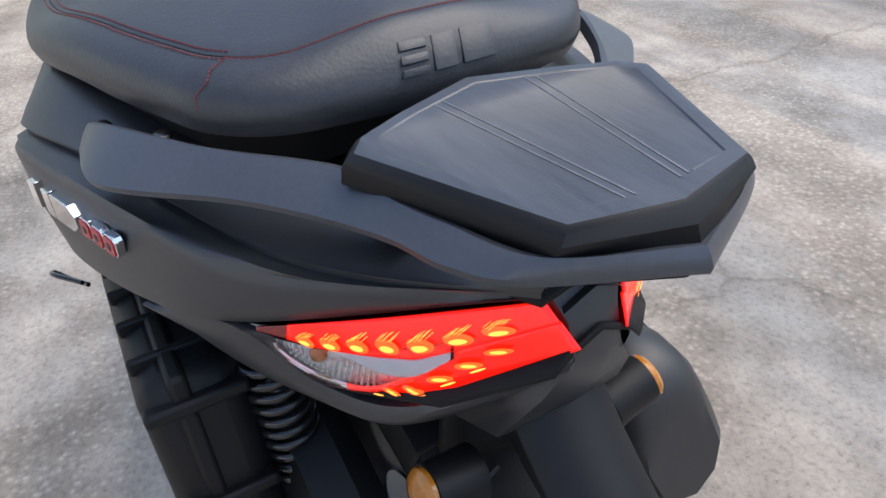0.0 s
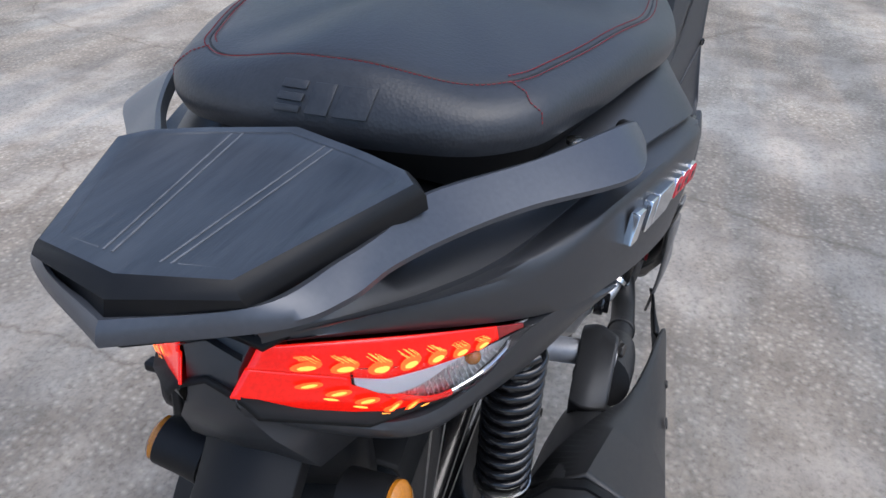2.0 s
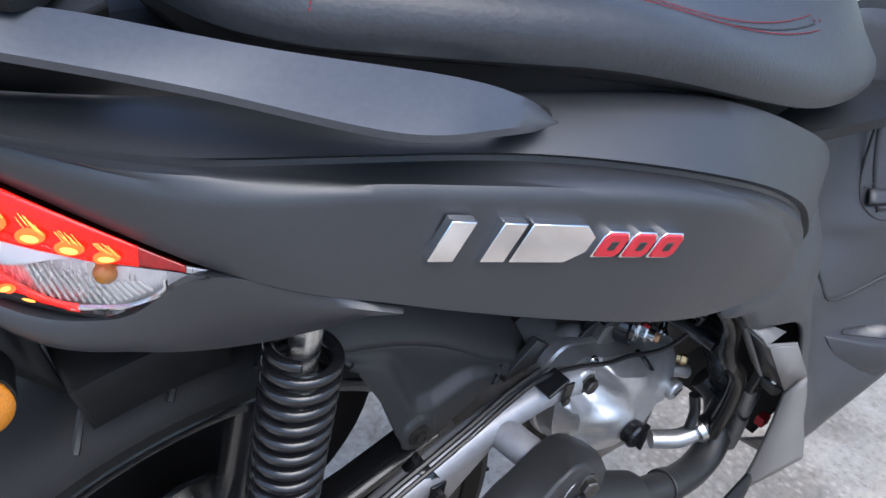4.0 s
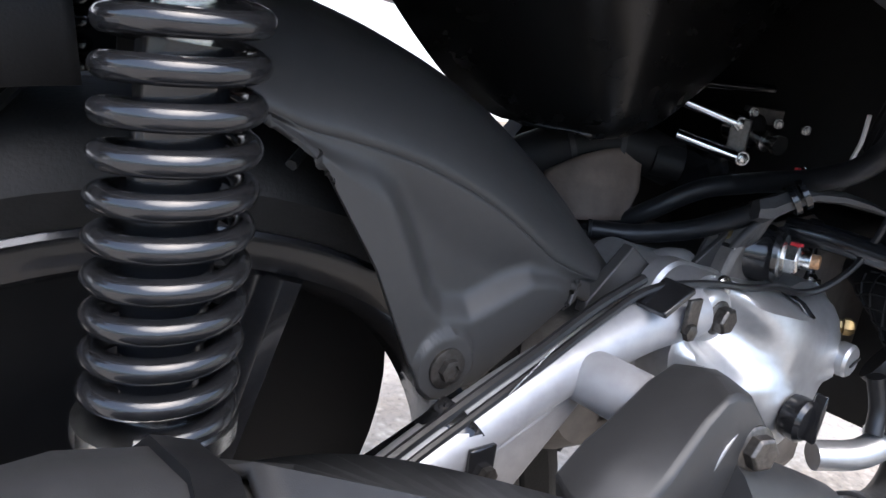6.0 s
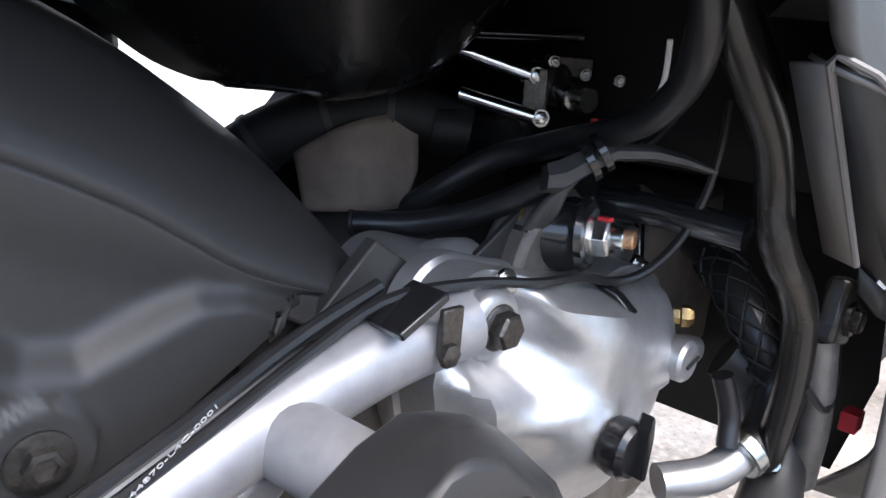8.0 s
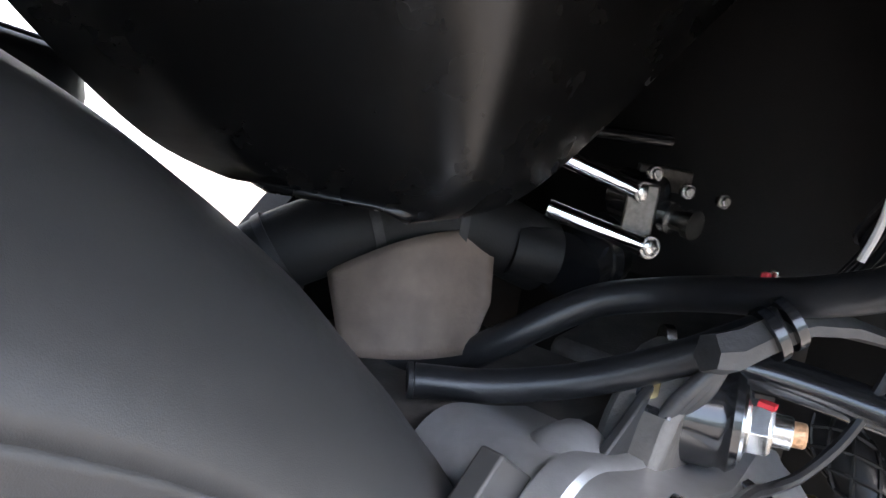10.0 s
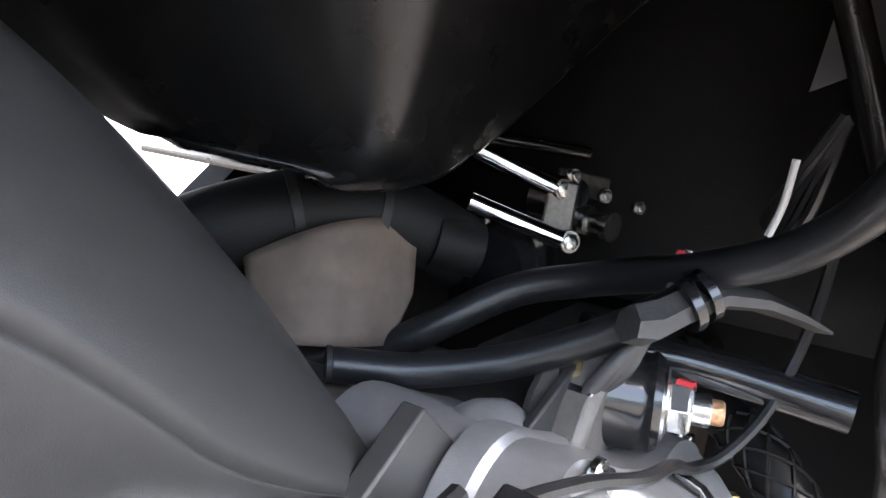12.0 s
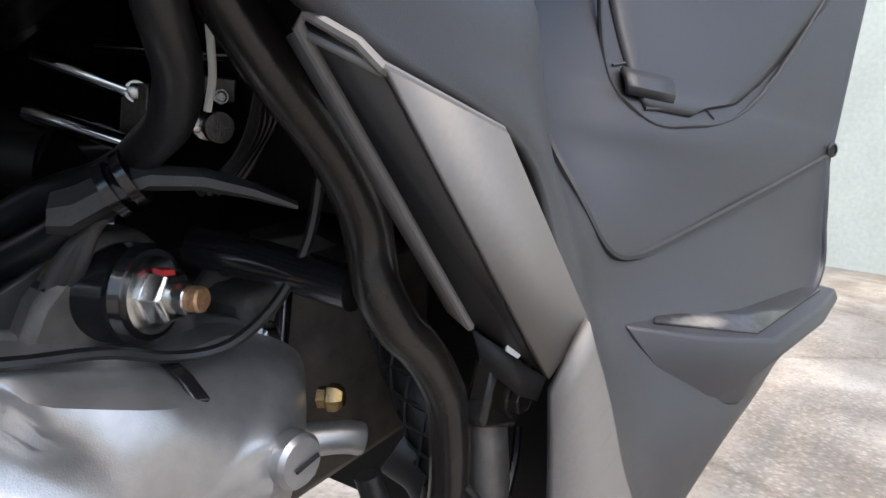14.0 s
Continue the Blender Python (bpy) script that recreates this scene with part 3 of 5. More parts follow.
def wheel():
    w = new("rear_wheel")
    w.parent = scooter
    tagged(w, "black cast rear wheel with a worn tyre")
    c = V(-.085, 0, .285)
    turn = [2 * math.pi * k / 96 for k in range(97)]

    def ring(prof):
        return loft([[c + V(r * math.cos(t), h, r * math.sin(t)) for r, h in prof] for t in turn])
    part("tyre", ring([(.256, -.05), (.261, -.06), (.277, -.067), (.289, -.063), (.300, -.048), (.307, -.025), (.31, 0), (.307, .025), (.300, .048), (.289, .063), (.277, .067), (.261, .06), (.256, .05)]), TYRE, w, "black tyre with curved tread grooves")
    for k in range(30):
        for s in (-1, 1):
            t = 2 * math.pi * (k + (.5 if s > 0 else 0)) / 30
            pts = []
            for q in range(7):
                h = (.012 + .05 * q / 6)
                r = .3085 - .5 * max(0, h - .01) ** 1.75 * 6
                a = t + .10 * (q / 6) ** 1.4
                pts.append(c + V(r * math.cos(a), s * h, r * math.sin(a)))
            part("tread_groove", tube(pts, .0028, 6), INKM, w)
    part("rim", ring([(.260, -.05), (.263, -.056), (.257, -.059), (.252, -.054), (.240, -.05), (.230, -.03), (.230, .03), (.240, .05), (.252, .054), (.257, .059), (.263, .056), (.260, .05)]), GLOSS, w, "black cast rim")
    for k in range(6):
        for d in (-.13, .13):
            a = 2 * math.pi * k / 6 + .35
            p, q = c + V(.05 * math.cos(a + d * 2), -.03, .05 * math.sin(a + d * 2)), c + V(.238 * math.cos(a + d), -.04, .238 * math.sin(a + d))
            dd = (q - p).normalized()
            n = V(0, 1, 0).cross(dd)
            rows = [[e + n * (u * wd) + V(0, dy, 0) for u, dy in ((-1, .02), (-1, -.004), (-.4, -.014), (.4, -.014), (1, -.004), (1, .02))] for e, wd in ((p, .014), (p.lerp(q, .5), .009), (q, .012))]
            part("spoke", loft(rows, closed=True, caps=True), GLOSS, w)
    part("hub", lathe([(.03, -.07), (.055, -.06), (.06, 0), (.055, .05), (.03, .06)], c, c + V(0, -1, 0)), GLOSS, w)
    part("brake_disc", lathe([(.1, -.002), (.1, .002)], c + V(0, .02, 0), c + V(0, 1, 0), 48), STEEL, w)


wheel()


def shock(s):
    sh = new("shock_absorber")
    sh.parent = scooter
    tagged(sh, "black coil spring shock absorber")
    a, b = V(-.088, s * .13, .67), V(-.096, s * .125, .44)
    d = (b - a).normalized()
    n, turns = 320, 12
    m = frame_to(a + d * .02, b)
    pts = [m @ Vector((.021 * math.cos(2 * math.pi * turns * k / n), .021 * math.sin(2 * math.pi * turns * k / n), .15 * k / n)) for k in range(n + 1)]
    part("coil_spring", tube(pts, .0041, 16), GLOSS, sh, "gloss black coil spring")
    part("damper_rod", tube([a, a + d * .06], .010, 16), STEEL, sh)
    part("damper_body", tube([a + d * .05, b], .0135, 16), GLOSS, sh)
    part("spring_collar", lathe([(.018, 0), (.026, .002), (.026, .008), (.018, .012)], a + d * .168, b), STEEL, sh)


shock(-1)
shock(1)


def hugger():
    hg = new("tyre_hugger")
    hg.parent = scooter
    tagged(hg, "grained black plastic hugger over the rear tyre")
    crown = spline([(-.058, 0, .632), (-.03, 0, .631), (0, 0, .627), (.05, 0, .613), (.1, 0, .590), (.145, 0, .560), (.18, 0, .532), (.2, 0, .512)], 160)
    rows = []
    for i, p in enumerate(crown):
        a, b = crown[max(0, i - 1)], crown[min(160, i + 1)]
        d = (b - a).normalized()
        nrm = V(-d.z, 0, d.x)
        k = (.8 + .2 * step(0, 34, i)) * (1 - .55 * step(110, 160, i))
        rows.append([p + V(0, y, 0) + nrm * dn * k for y, dn in ((.10, -.05), (.098, -.01), (.085, .010), (.04, .017), (0, .016), (-.03, .010), (-.05, .002), (-.064, -.008), (-.076, -.02), (-.084, -.030), (-.0875, -.037), (-.089, -.042))])
    part("crown", loft(rows), HUG, hg, thick=.003)

    shore = [(-.06, .592), (-.03, .5855), (-.010, .581), (.003, .577), (.012, .567), (.039, .513), (.048, .5045), (.066, .5015), (.106, .517), (.124, .516), (.142, .506), (.17, .5)]

    def depth(x, z):
        # a proud rim strip and a proud lower pocket round a sunken middle
        best, sign = 9.0, 1
        for (xa, za), (xb, zb) in zip(shore, shore[1:]):
            dx, dz = xb - xa, zb - za
            u = min(1, max(0, ((x - xa) * dx + (z - za) * dz) / (dx * dx + dz * dz)))
            d = math.hypot(x - xa - u * dx, z - za - u * dz)
            if d < best:
                best, sign = d, 1 if dx * (z - za) - dz * (x - xa) > 0 else -1
        y = -.094 + .0095 * step(-.006, .010, best * sign)
        r = math.hypot(x - .051, z - .477)
        return y + (-.0975 - y) * (1 - step(.0165, .0195, r))
    line = [V(x, 0, z) for x, z in ((-.0535, .5965), (-.046, .5935), (-.034, .586), (-.024, .577), (-.013, .5605), (.007, .53), (.032, .478), (.036, .466), (.044, .4585), (.055, .457), (.065, .4615), (.074, .4615), (.132, .4985), (.136, .508), (.15, .5), (.185, .508))]
    span = [0.0]
    for a, b in zip(line, line[1:]):
        span.append(span[-1] + (b - a).length)
    low_edge = []
    for i in range(161):
        u = i / 160 * span[-1]
        k = max(q for q in range(len(line) - 1) if span[q] <= u + 1e-9)
        low_edge.append(line[k].lerp(line[k + 1], min(1, (u - span[k]) / (span[k + 1] - span[k]))))
    grid = []
    for i in range(161):
        a, b = rows[i][-1], low_edge[i]
        row = []
        for j in range(41):
            q = a.lerp(b, j / 40)
            f = step(0, .34, j / 40)
            row.append(V(q.x, -.089 + (depth(q.x, q.z) + .089) * f, q.z))
        grid.append(row)
    part("side_wall", loft(grid), HUG, hg, thick=.003, offset=1)
    part("washer", lathe([(.0105, 0), (.0105, .0015), (.008, .002)], (.051, -.0975, .477), (.051, -1, .477), 24), BOLTM, hg)
    part("bolt", lathe([(.0062, 0), (.0062, .004), (.004, .0045), (.004, .003), (.001, .003)], (.051, -.099, .477), (.051, -1, .477), 6), BOLTM, hg, "small rusty socket bolt")
    part("front_flap", side_plate([(.150, .492), (.152, .500), (.183, .531), (.212, .512), (.205, .503)], -.094, -.086), HUG, hg, bevel=.001)


hugger()


def inner_fender():
    deck = [(-.28, .03, .775), (-.2, .075, .776), (-.1, .115, .781), (.03, .165, .791), (.15, .19, .792)]
    part("tail_deck", loft([[V(x, -w, z), V(x, -w * .5, z + .004), V(x, 0, z + .006), V(x, w * .5, z + .004), V(x, w, z)] for x, w, z in deck]), DARK, scooter, "black plastic deck under the rack", thick=.004)
    c = V(-.085, 0, .285)
    rows = []
    for i in range(25):
        t = radians(94 + 16 * i / 24)
        rows.append([c + V((.345 + dr) * math.cos(t), y, (.345 + dr) * math.sin(t)) for y, dr in ((.075, -.03), (.07, 0), (0, .012), (-.07, 0), (-.075, -.03))])
    part("inner_fender", loft(rows), DARK, scooter, "dusty black inner mudguard", thick=.004)
    # liner between the lower panels
    rows = []
    for x, w, z in ((-.29, .03, .735), (-.25, .075, .705), (-.19, .115, .69), (-.13, .14, .695), (-.09, .15, .705)):
        rows.append([V(x, -w, z), V(x, -w * .7, z + .01), V(x, 0, z + .02), V(x, w * .7, z + .01), V(x, w, z)])
    part("underbody_liner", loft(rows), DARK, scooter, thick=.004)


inner_fender()


def fender_tail():
    ft = new("rear_fender")
    ft.parent = scooter
    tagged(ft, "black rear fender arm with a plate holder")
    st = ((-.215, .722, .036, .03), (-.25, .692, .034, .03), (-.29, .65, .033, .024), (-.325, .622, .032, .018), (-.3415, .608, .031, .015), (-.342, .607, .033, .018), (-.357, .59, .031, .015), (-.361, .583, .024, .012))
    rows = []
    for x, z, w, th in st:
        rows.append([V(x + th, -w * .9, z - th * .5), V(x + .006, -w, z), V(x - .003, -w * .55, z + .006), V(x - .004, 0, z + .008), V(x - .003, w * .55, z + .006), V(x + .006, w, z), V(x + th, w * .9, z - th * .5)])
    part("arm", loft(rows, closed=True, caps=True), PLASTIC, ft, bevel=.001)
    # body of the fender below the lamps
    rows = []
    for x, z, w in ((-.27, .715, .05), (-.262, .69, .056), (-.252, .66, .056), (-.243, .625, .054), (-.236, .605, .05)):
        x += .012
        rows.append([V(x + .025, -w - .002, z - .012), V(x + .015, -w, z - .005), V(x, -w * .7, z), V(x - .01, 0, z), V(x, w * .7, z), V(x + .015, w, z - .005), V(x + .025, w + .002, z - .012)])
    part("mudguard", loft(rows), PLASTIC, ft, thick=.003)
    for s in (-1, 1):
        ind = part("indicator", lathe([(.02, 0), (.0185, .012), (.0175, .03), (.0172, .034)], (-.2445, s * .053, .624), (-.2465, s * .0925, .6335), 28), PLASTIC, scooter, "black indicator pod with an amber lens")
        part("amber_lens", lathe([(.0160, 0), (.0160, .003), (.0135, .0055), (.008, .007), (.001, .0075)], (-.2463, s * .0865, .632), (-.2483, s * .126, .6415), 28), AMBER, ind, "round amber lens")
    plate = part("number_plate", box((-.315, 0, .522), (.002, .17, .10), Matrix.Rotation(radians(-25), 4, "Y")), PLATEM, scooter, "white number plate with a blue band", bevel=.001)
    m = Matrix.Translation((-.315, 0, .522)) @ Matrix.Rotation(radians(-25), 4, "Y")
    for y, z, w, h, mm in ((.075, 0, .016, .096, BLUEM), (.05, .02, .02, .035, INKM), (.025, .02, .02, .035, INKM), (0, .02, .02, .035, INKM), (-.03, .02, .02, .035, INKM), (-.055, .02, .02, .035, INKM)):
        bm = box((0, 0, 0), (.0012, w, h))
        bm.transform(m @ Matrix.Translation((-.0018, y, z)))
        part("plate_bar", bm, mm, plate)


fender_tail()


def swingarm():
    sw = new("swingarm")
    sw.parent = scooter
    tagged(sw, "silver painted tubular swingarm")
    part("main_tube", tube([(-.085, -.112, .365), (.0, -.117, .425), (.046, -.118, .4505), (.1, -.118, .4735), (.161, -.121, .493), (.206, -.126, .501)], .0158, 24, n=24), TUBEM, sw)
    part("branch_tube", tube([(.118, -.112, .476), (.126, -.16, .474), (.134, -.205, .468)], .0152, 24), TUBEM, sw)
    part("weld_collar", tube([(.1275, -.172, .4735), (.1285, -.177, .473)], .0162, 24), TUBEM, sw)
    gus = [(.118, .465), (.128, .458), (.06, .39), (-.03, .345), (-.04, .37), (.05, .437)]
    part("gusset", side_plate(gus, -.125, -.112), TUBEM, sw, bevel=.003)
    d = V(.072, 0, .053).normalized()
    n = V(-d.z, 0, d.x)
    for x0, z0 in ((.046, .4505),):
        c = V(x0, -.116, z0)
        rows = [[c + d * e + (n * math.cos(t) + V(0, math.sin(t), 0)) * .0172 for t in [2 * math.pi * k / 24 for k in range(24)]] for e in (-.009, .009)]
        part("hose_clip", loft(rows, closed=True), GLOSS, sw, "black painted steel clip", thick=.0018)
        part("clip_tab", box(c - n * .008 + V(-.002, -.019, 0), (.016, .003, .022)), GLOSS, sw, bevel=.001)
        part("clip_bolt", lathe([(.005, 0), (.005, .004), (.002, .0045)], c - n * .013 + V(-.002, -.020, 0), c - n * .013 + V(-.002, -1, 0), 6), BOLTM, sw)
    # brake line along the tube, with its white print
    line = [V(-.06, -.124, .398), V(.0, -.125, .44), V(.05, -.126, .467), V(.09, -.125, .485), V(.13, -.123, .503), V(.165, -.124, .517), V(.205, -.131, .519), V(.24, -.138, .5155), V(.27, -.1395, .514), V(.296, -.1405, .508), V(.315, -.147, .511), V(.328, -.156, .527), V(.336, -.162, .55), V(.336, -.166, .575), V(.332, -.168, .60)]
    part("sensor_cable", tube(line, .0024, 8, n=60), HOSE, scooter, "thin black sensor cable")
    part("brake_line", tube([p + V(0, .006, .004) for p in line[:6]], .003, 8, n=30), HOSE, scooter)
    cu = bpy.data.curves.new("cable_print", "FONT")
    cu.body, cu.size, cu.extrude = "44870-L4C-0001", .0052, .0001
    cu.materials.append(STICKER)
    tx = new("cable_print", cu)
    tx.parent = scooter
    ax = V(.04, .001, .030).normalized()
    up = V(-.45, -.55, .70)
    up = (up - ax * up.dot(ax)).normalized()
    nz = ax.cross(up)
    tx.matrix_world = Matrix((( ax.x, up.x, nz.x, .066), (ax.y, up.y, nz.y, -.1285), (ax.z, up.z, nz.z, .4745), (0, 0, 0, 1)))
    # bracket at the front end of the tube
    part("cable_bracket", box((.168, -.132, .515), (.026, .02, .004), Matrix.Rotation(radians(-28), 4, "Y")), GLOSS, scooter, bevel=.001)
    part("bracket_leg", box((.182, -.1415, .506), (.011, .003, .02)), BOLTM, scooter, bevel=.0008)
    part("bracket_bolt", lathe([(.0052, 0), (.005, .003), (.002, .004)], (.18, -.1425, .4975), (.18, -1, .4975), 6), BOLTM, scooter)


swingarm()


def bolt(name, c, r, tall, m=BOLTM, seat=None, aim=(0, -1, 0), parent=None, label=""):
    d = Vector(aim).normalized()
    c = Vector(c)
    b = part(name, lathe([(r * 1.0, 0), (r, tall * .85), (r * .82, tall)], c, c + d, 6), m, parent or scooter, label, bevel=.0004)
    if seat:
        part("flange", lathe([(seat, -.001), (seat, .0012), (seat * .9, .002)], c, c + d, 24), m, b)
    return b


def engine():
    eng = new("engine")
    eng.parent = scooter
    tagged(eng, "cast silver scooter engine")
    # cover: a dome with a waist and a raised boss round the filler cap
    out = [(.186, .478), (.192, .508), (.212, .522), (.25, .514), (.3, .505), (.33, .508), (.354, .503), (.371, .488), (.373, .455), (.358, .415), (.31, .392), (.262, .39), (.222, .404), (.196, .44)]
    cx, cz = .275, .455
    pl = spline([(x, 0, z) for x, z in out + out[:1]], 84)[:-1]

    def face(x, z):
        y = -.150
        y -= .012 * (1 - step(.03, .068, math.hypot((x - .285), (z - .452))))
        y -= .006 * (1 - step(.014, .022, math.hypot(x - .334, z - .466)))
        y -= .006 * (1 - step(.010, .022, math.hypot(x - .269, z - .4415)))
        y += .013 * (1 - step(.008, .024, math.hypot((x - .238) * .8, z - .478)))
        y += .010 * (1 - step(.006, .02, math.hypot((x - .222) * .7, z - .432)))
        y += .008 * (1 - step(.006, .026, math.hypot((x - .318) * .6, z - .505)))
        y += .024 * (1 - step(.016, .032, math.hypot(x - .2165, z - .499)))
        return y
    rows = [[V(cx + (p.x - cx) * 1.0, yy, cz + (p.z - cz) * 1.0) for p in pl] for yy in (-.05, -.115)]
    for k in (.995, .975, .94, .88, .8, .7, .6, .5, .4, .3, .2, .1, .02):
        row = []
        for p in pl:
            x, z = cx + (p.x - cx) * k, cz + (p.z - cz) * k
            edge = 1 - step(.80, 1.0, k)
            row.append(V(x, -.122 + (face(x, z) + .122) * (.3 + .7 * edge), z))
        rows.append(row)
    part("cover", loft(rows, closed=True, caps=True), ALU, eng)
    part("cover_rim", loft([[V(cx + (p.x - cx) * k, y, cz + (p.z - cz) * k) for p in pl] for k, y in ((1.0, -.095), (1.03, -.096), (1.035, -.10), (1.03, -.106), (1.0, -.108))], closed=True), ALU, eng)
    part("arm_boss", lathe([(.0165, -.05), (.0165, .0), (.0145, .003), (.0115, .004)], (.2165, -.133, .499), (.2165, -1, .499), 28), ALU, eng)
    bolt("arm_bolt", (.2165, -.1365, .499), .0085, .009, BOLTM, .0105, parent=eng, label="dark hex bolt")
    cap = part("oil_filler_cap", lathe([(.0135, -.004), (.0142, 0), (.0142, .006), (.012, .0085), (.001, .009)], (.269, -.173, .4415), (.269, -1, .4415), 28), GLOSS, eng, "black plastic oil filler cap")
    part("grip", side_plate([(.2670, .4305), (.2705, .4305), (.2720, .4515), (.2702, .4625), (.2675, .4525)], -.188, -.180), GLOSS, cap, bevel=.001)
    part("timing_plug", lathe([(.0115, -.004), (.0115, .003), (.0098, .005), (.001, .005)], (.334, -.166, .466), (.352, -1, .48), 28), ALU, eng)
    part("plug_slot", box((.3355, -.1722, .466), (.012, .001, .0016), Matrix.Rotation(radians(-20), 4, "Y")), INKM, eng)
    bolt("cover_bolt", (.352, -.123, .502), .006, .006, STEEL, .008, parent=eng)
    bolt("cover_bolt", (.2285, -.128, .5145), .0048, .005, STEEL, .0066, parent=eng)
    bolt("cover_bolt", (.372, -.135, .44), .005, .005, STEEL, .007, parent=eng)
    part("lug", tube([(.35, -.12, .45), (.385, -.14, .452), (.397, -.147, .450)], .008, 14, n=8), ALU, eng, bevel=.001)
    part("cylinder_head", box((.43, -.06, .47), (.14, .10, .12), Matrix.Rotation(radians(-10), 4, "Y")), ALUD, eng, "dull cast cylinder block", bevel=.006)
    part("mount_ear", side_plate([(.25, .49), (.262, .525), (.28, .548), (.30, .55), (.318, .535), (.33, .505), (.34, .49)], -.112, -.085), ALUD, eng, "dusty cast mounting ear", bevel=.004)
    part("upper_case", tube([(.2, -.09, .500), (.225, -.088, .511), (.248, -.085, .509)], .0135, 18, n=8), ALU, eng)
    part("grey_strap", box((.262, -.098, .524), (.06, .004, .014), Matrix.Rotation(radians(-32), 4, "Y")), SHIELD, eng, bevel=.001)
    mt = part("mount_bush", lathe([(.0205, .002), (.0205, .006), (.0192, .008), (.0192, .030), (.0182, .032), (.0182, .034), (.0192, .036), (.017, .039)], (.2855, -.088, .5245), (.3025, -.146, .5295), 36), GLOSS, eng, "black rubber engine mount")
    part("bush_ring", lathe([(.0215, 0), (.0215, .005), (.0195, .006)], (.2868, -.0925, .525), (.3038, -.15, .53), 32), BRASS, mt)
    ax = V(.017, -.058, .005).normalized()
    p0 = V(.2855, -.088, .5245) + ax * .0385
    nut = part("mount_nut", lathe([(.0135, 0), (.0135, .002), (.0105, .0032), (.0105, .010), (.009, .0115)], p0, p0 + ax, 6), STEEL, eng, "zinc flange nut with a red paint mark", bevel=.0004)
    part("nut_flange", lathe([(.0145, 0), (.0145, .0018), (.012, .0028)], p0, p0 + ax, 28), STEEL, nut)
    part("thread", lathe([(.0062, .011), (.0062, .0175), (.0058, .018)], p0, p0 + ax, 20), STEEL, nut)
    part("stud_end", lathe([(.0048, .018), (.0048, .022), (.004, .0228)], p0, p0 + ax, 18), COPPER, nut)
    part("paint_mark", box(p0 + ax * .007 + V(-.003, -.0015, .0098), (.005, .006, .0018)), REDM, nut)
    # clip on the cover
    part("cable_clip", loft([[V(.2925, -.1310, .5075), V(.2975, -.1325, .5085), V(.2985, -.1340, .5055), V(.2935, -.1325, .5045)], [V(.2945, -.1450, .5025), V(.2995, -.1465, .5030), V(.3005, -.1470, .5005), V(.2955, -.1455, .4995)], [V(.2965, -.1535, .4945), V(.3025, -.1545, .4950), V(.3025, -.1530, .4925), V(.2965, -.1520, .4920)]], closed=True, caps=True), GLOSS, eng, "black cable clip", bevel=.0008)
    # coolant outlet, clamp and hoses
    part("coolant_outlet", tube([(.335, -.165, .392), (.36, -.182, .396), (.383, -.19, .405)], .0105, 20, n=10), ALU, eng)
    part("hose_clamp", lathe([(.0155, 0), (.0155, .009)], (.379, -.1885, .4035), (.397, -.194, .414), 28), STEEL, eng, "steel hose clamp", bevel=.001)
    part("clamp_screw", tube([(.387, -.206, .404), (.398, -.203, .40)], .004, 8), STEEL, eng)
    part("coolant_hose", tube([(.382, -.19, .405), (.398, -.1945, .416), (.411, -.19, .44), (.41, -.178, .465), (.417, -.155, .488), (.43, -.134, .5), (.45, -.1, .512)], .0128, 20, n=36), HOSE, eng, "black coolant hose with a braided sleeve")
    path = spline([(.411, -.1895, .443), (.41, -.178, .465), (.417, -.155, .488), (.43, -.134, .5)], 40)
    for q in range(12):
        pts = []
        for i, p in enumerate(path):
            a = 2 * math.pi * q / 12 + i * .16 * (1 if q % 2 else -1)
            d = (path[min(i + 1, 40)] - path[max(i - 1, 0)]).normalized()
            s1 = d.cross(V(0, 0, 1)).normalized()
            pts.append(p + .0136 * (math.cos(a) * s1 + math.sin(a) * d.cross(s1)))
        part("braid_strand", tube(pts, .0011, 5), RUBBER, eng)
    part("temp_sensor", tube([(.368, -.176, .452), (.373, -.182, .43), (.368, -.186, .412)], .006, 12, n=10), HOSE, eng)
    part("brass_fitting", lathe([(.005, 0), (.005, .004), (.0065, .005), (.0065, .009), (.004, .012)], (.372, -.14, .475), (.385, -.165, .478), 6), BRASS, eng)
    part("sump", box((.30, -.09, .385), (.14, .11, .05)), ALUD, eng, "dull cast lower engine case", bevel=.012)
    part("gearcase", lathe([(.05, -.02), (.06, 0), (.06, .05), (.045, .07)], (.19, -.02, .44), (.19, -.2, .44), 32), ALUD, eng)
    part("crankcase", box((.27, .0, .45), (.2, .18, .12)), ALUD, eng, bevel=.02)


engine()


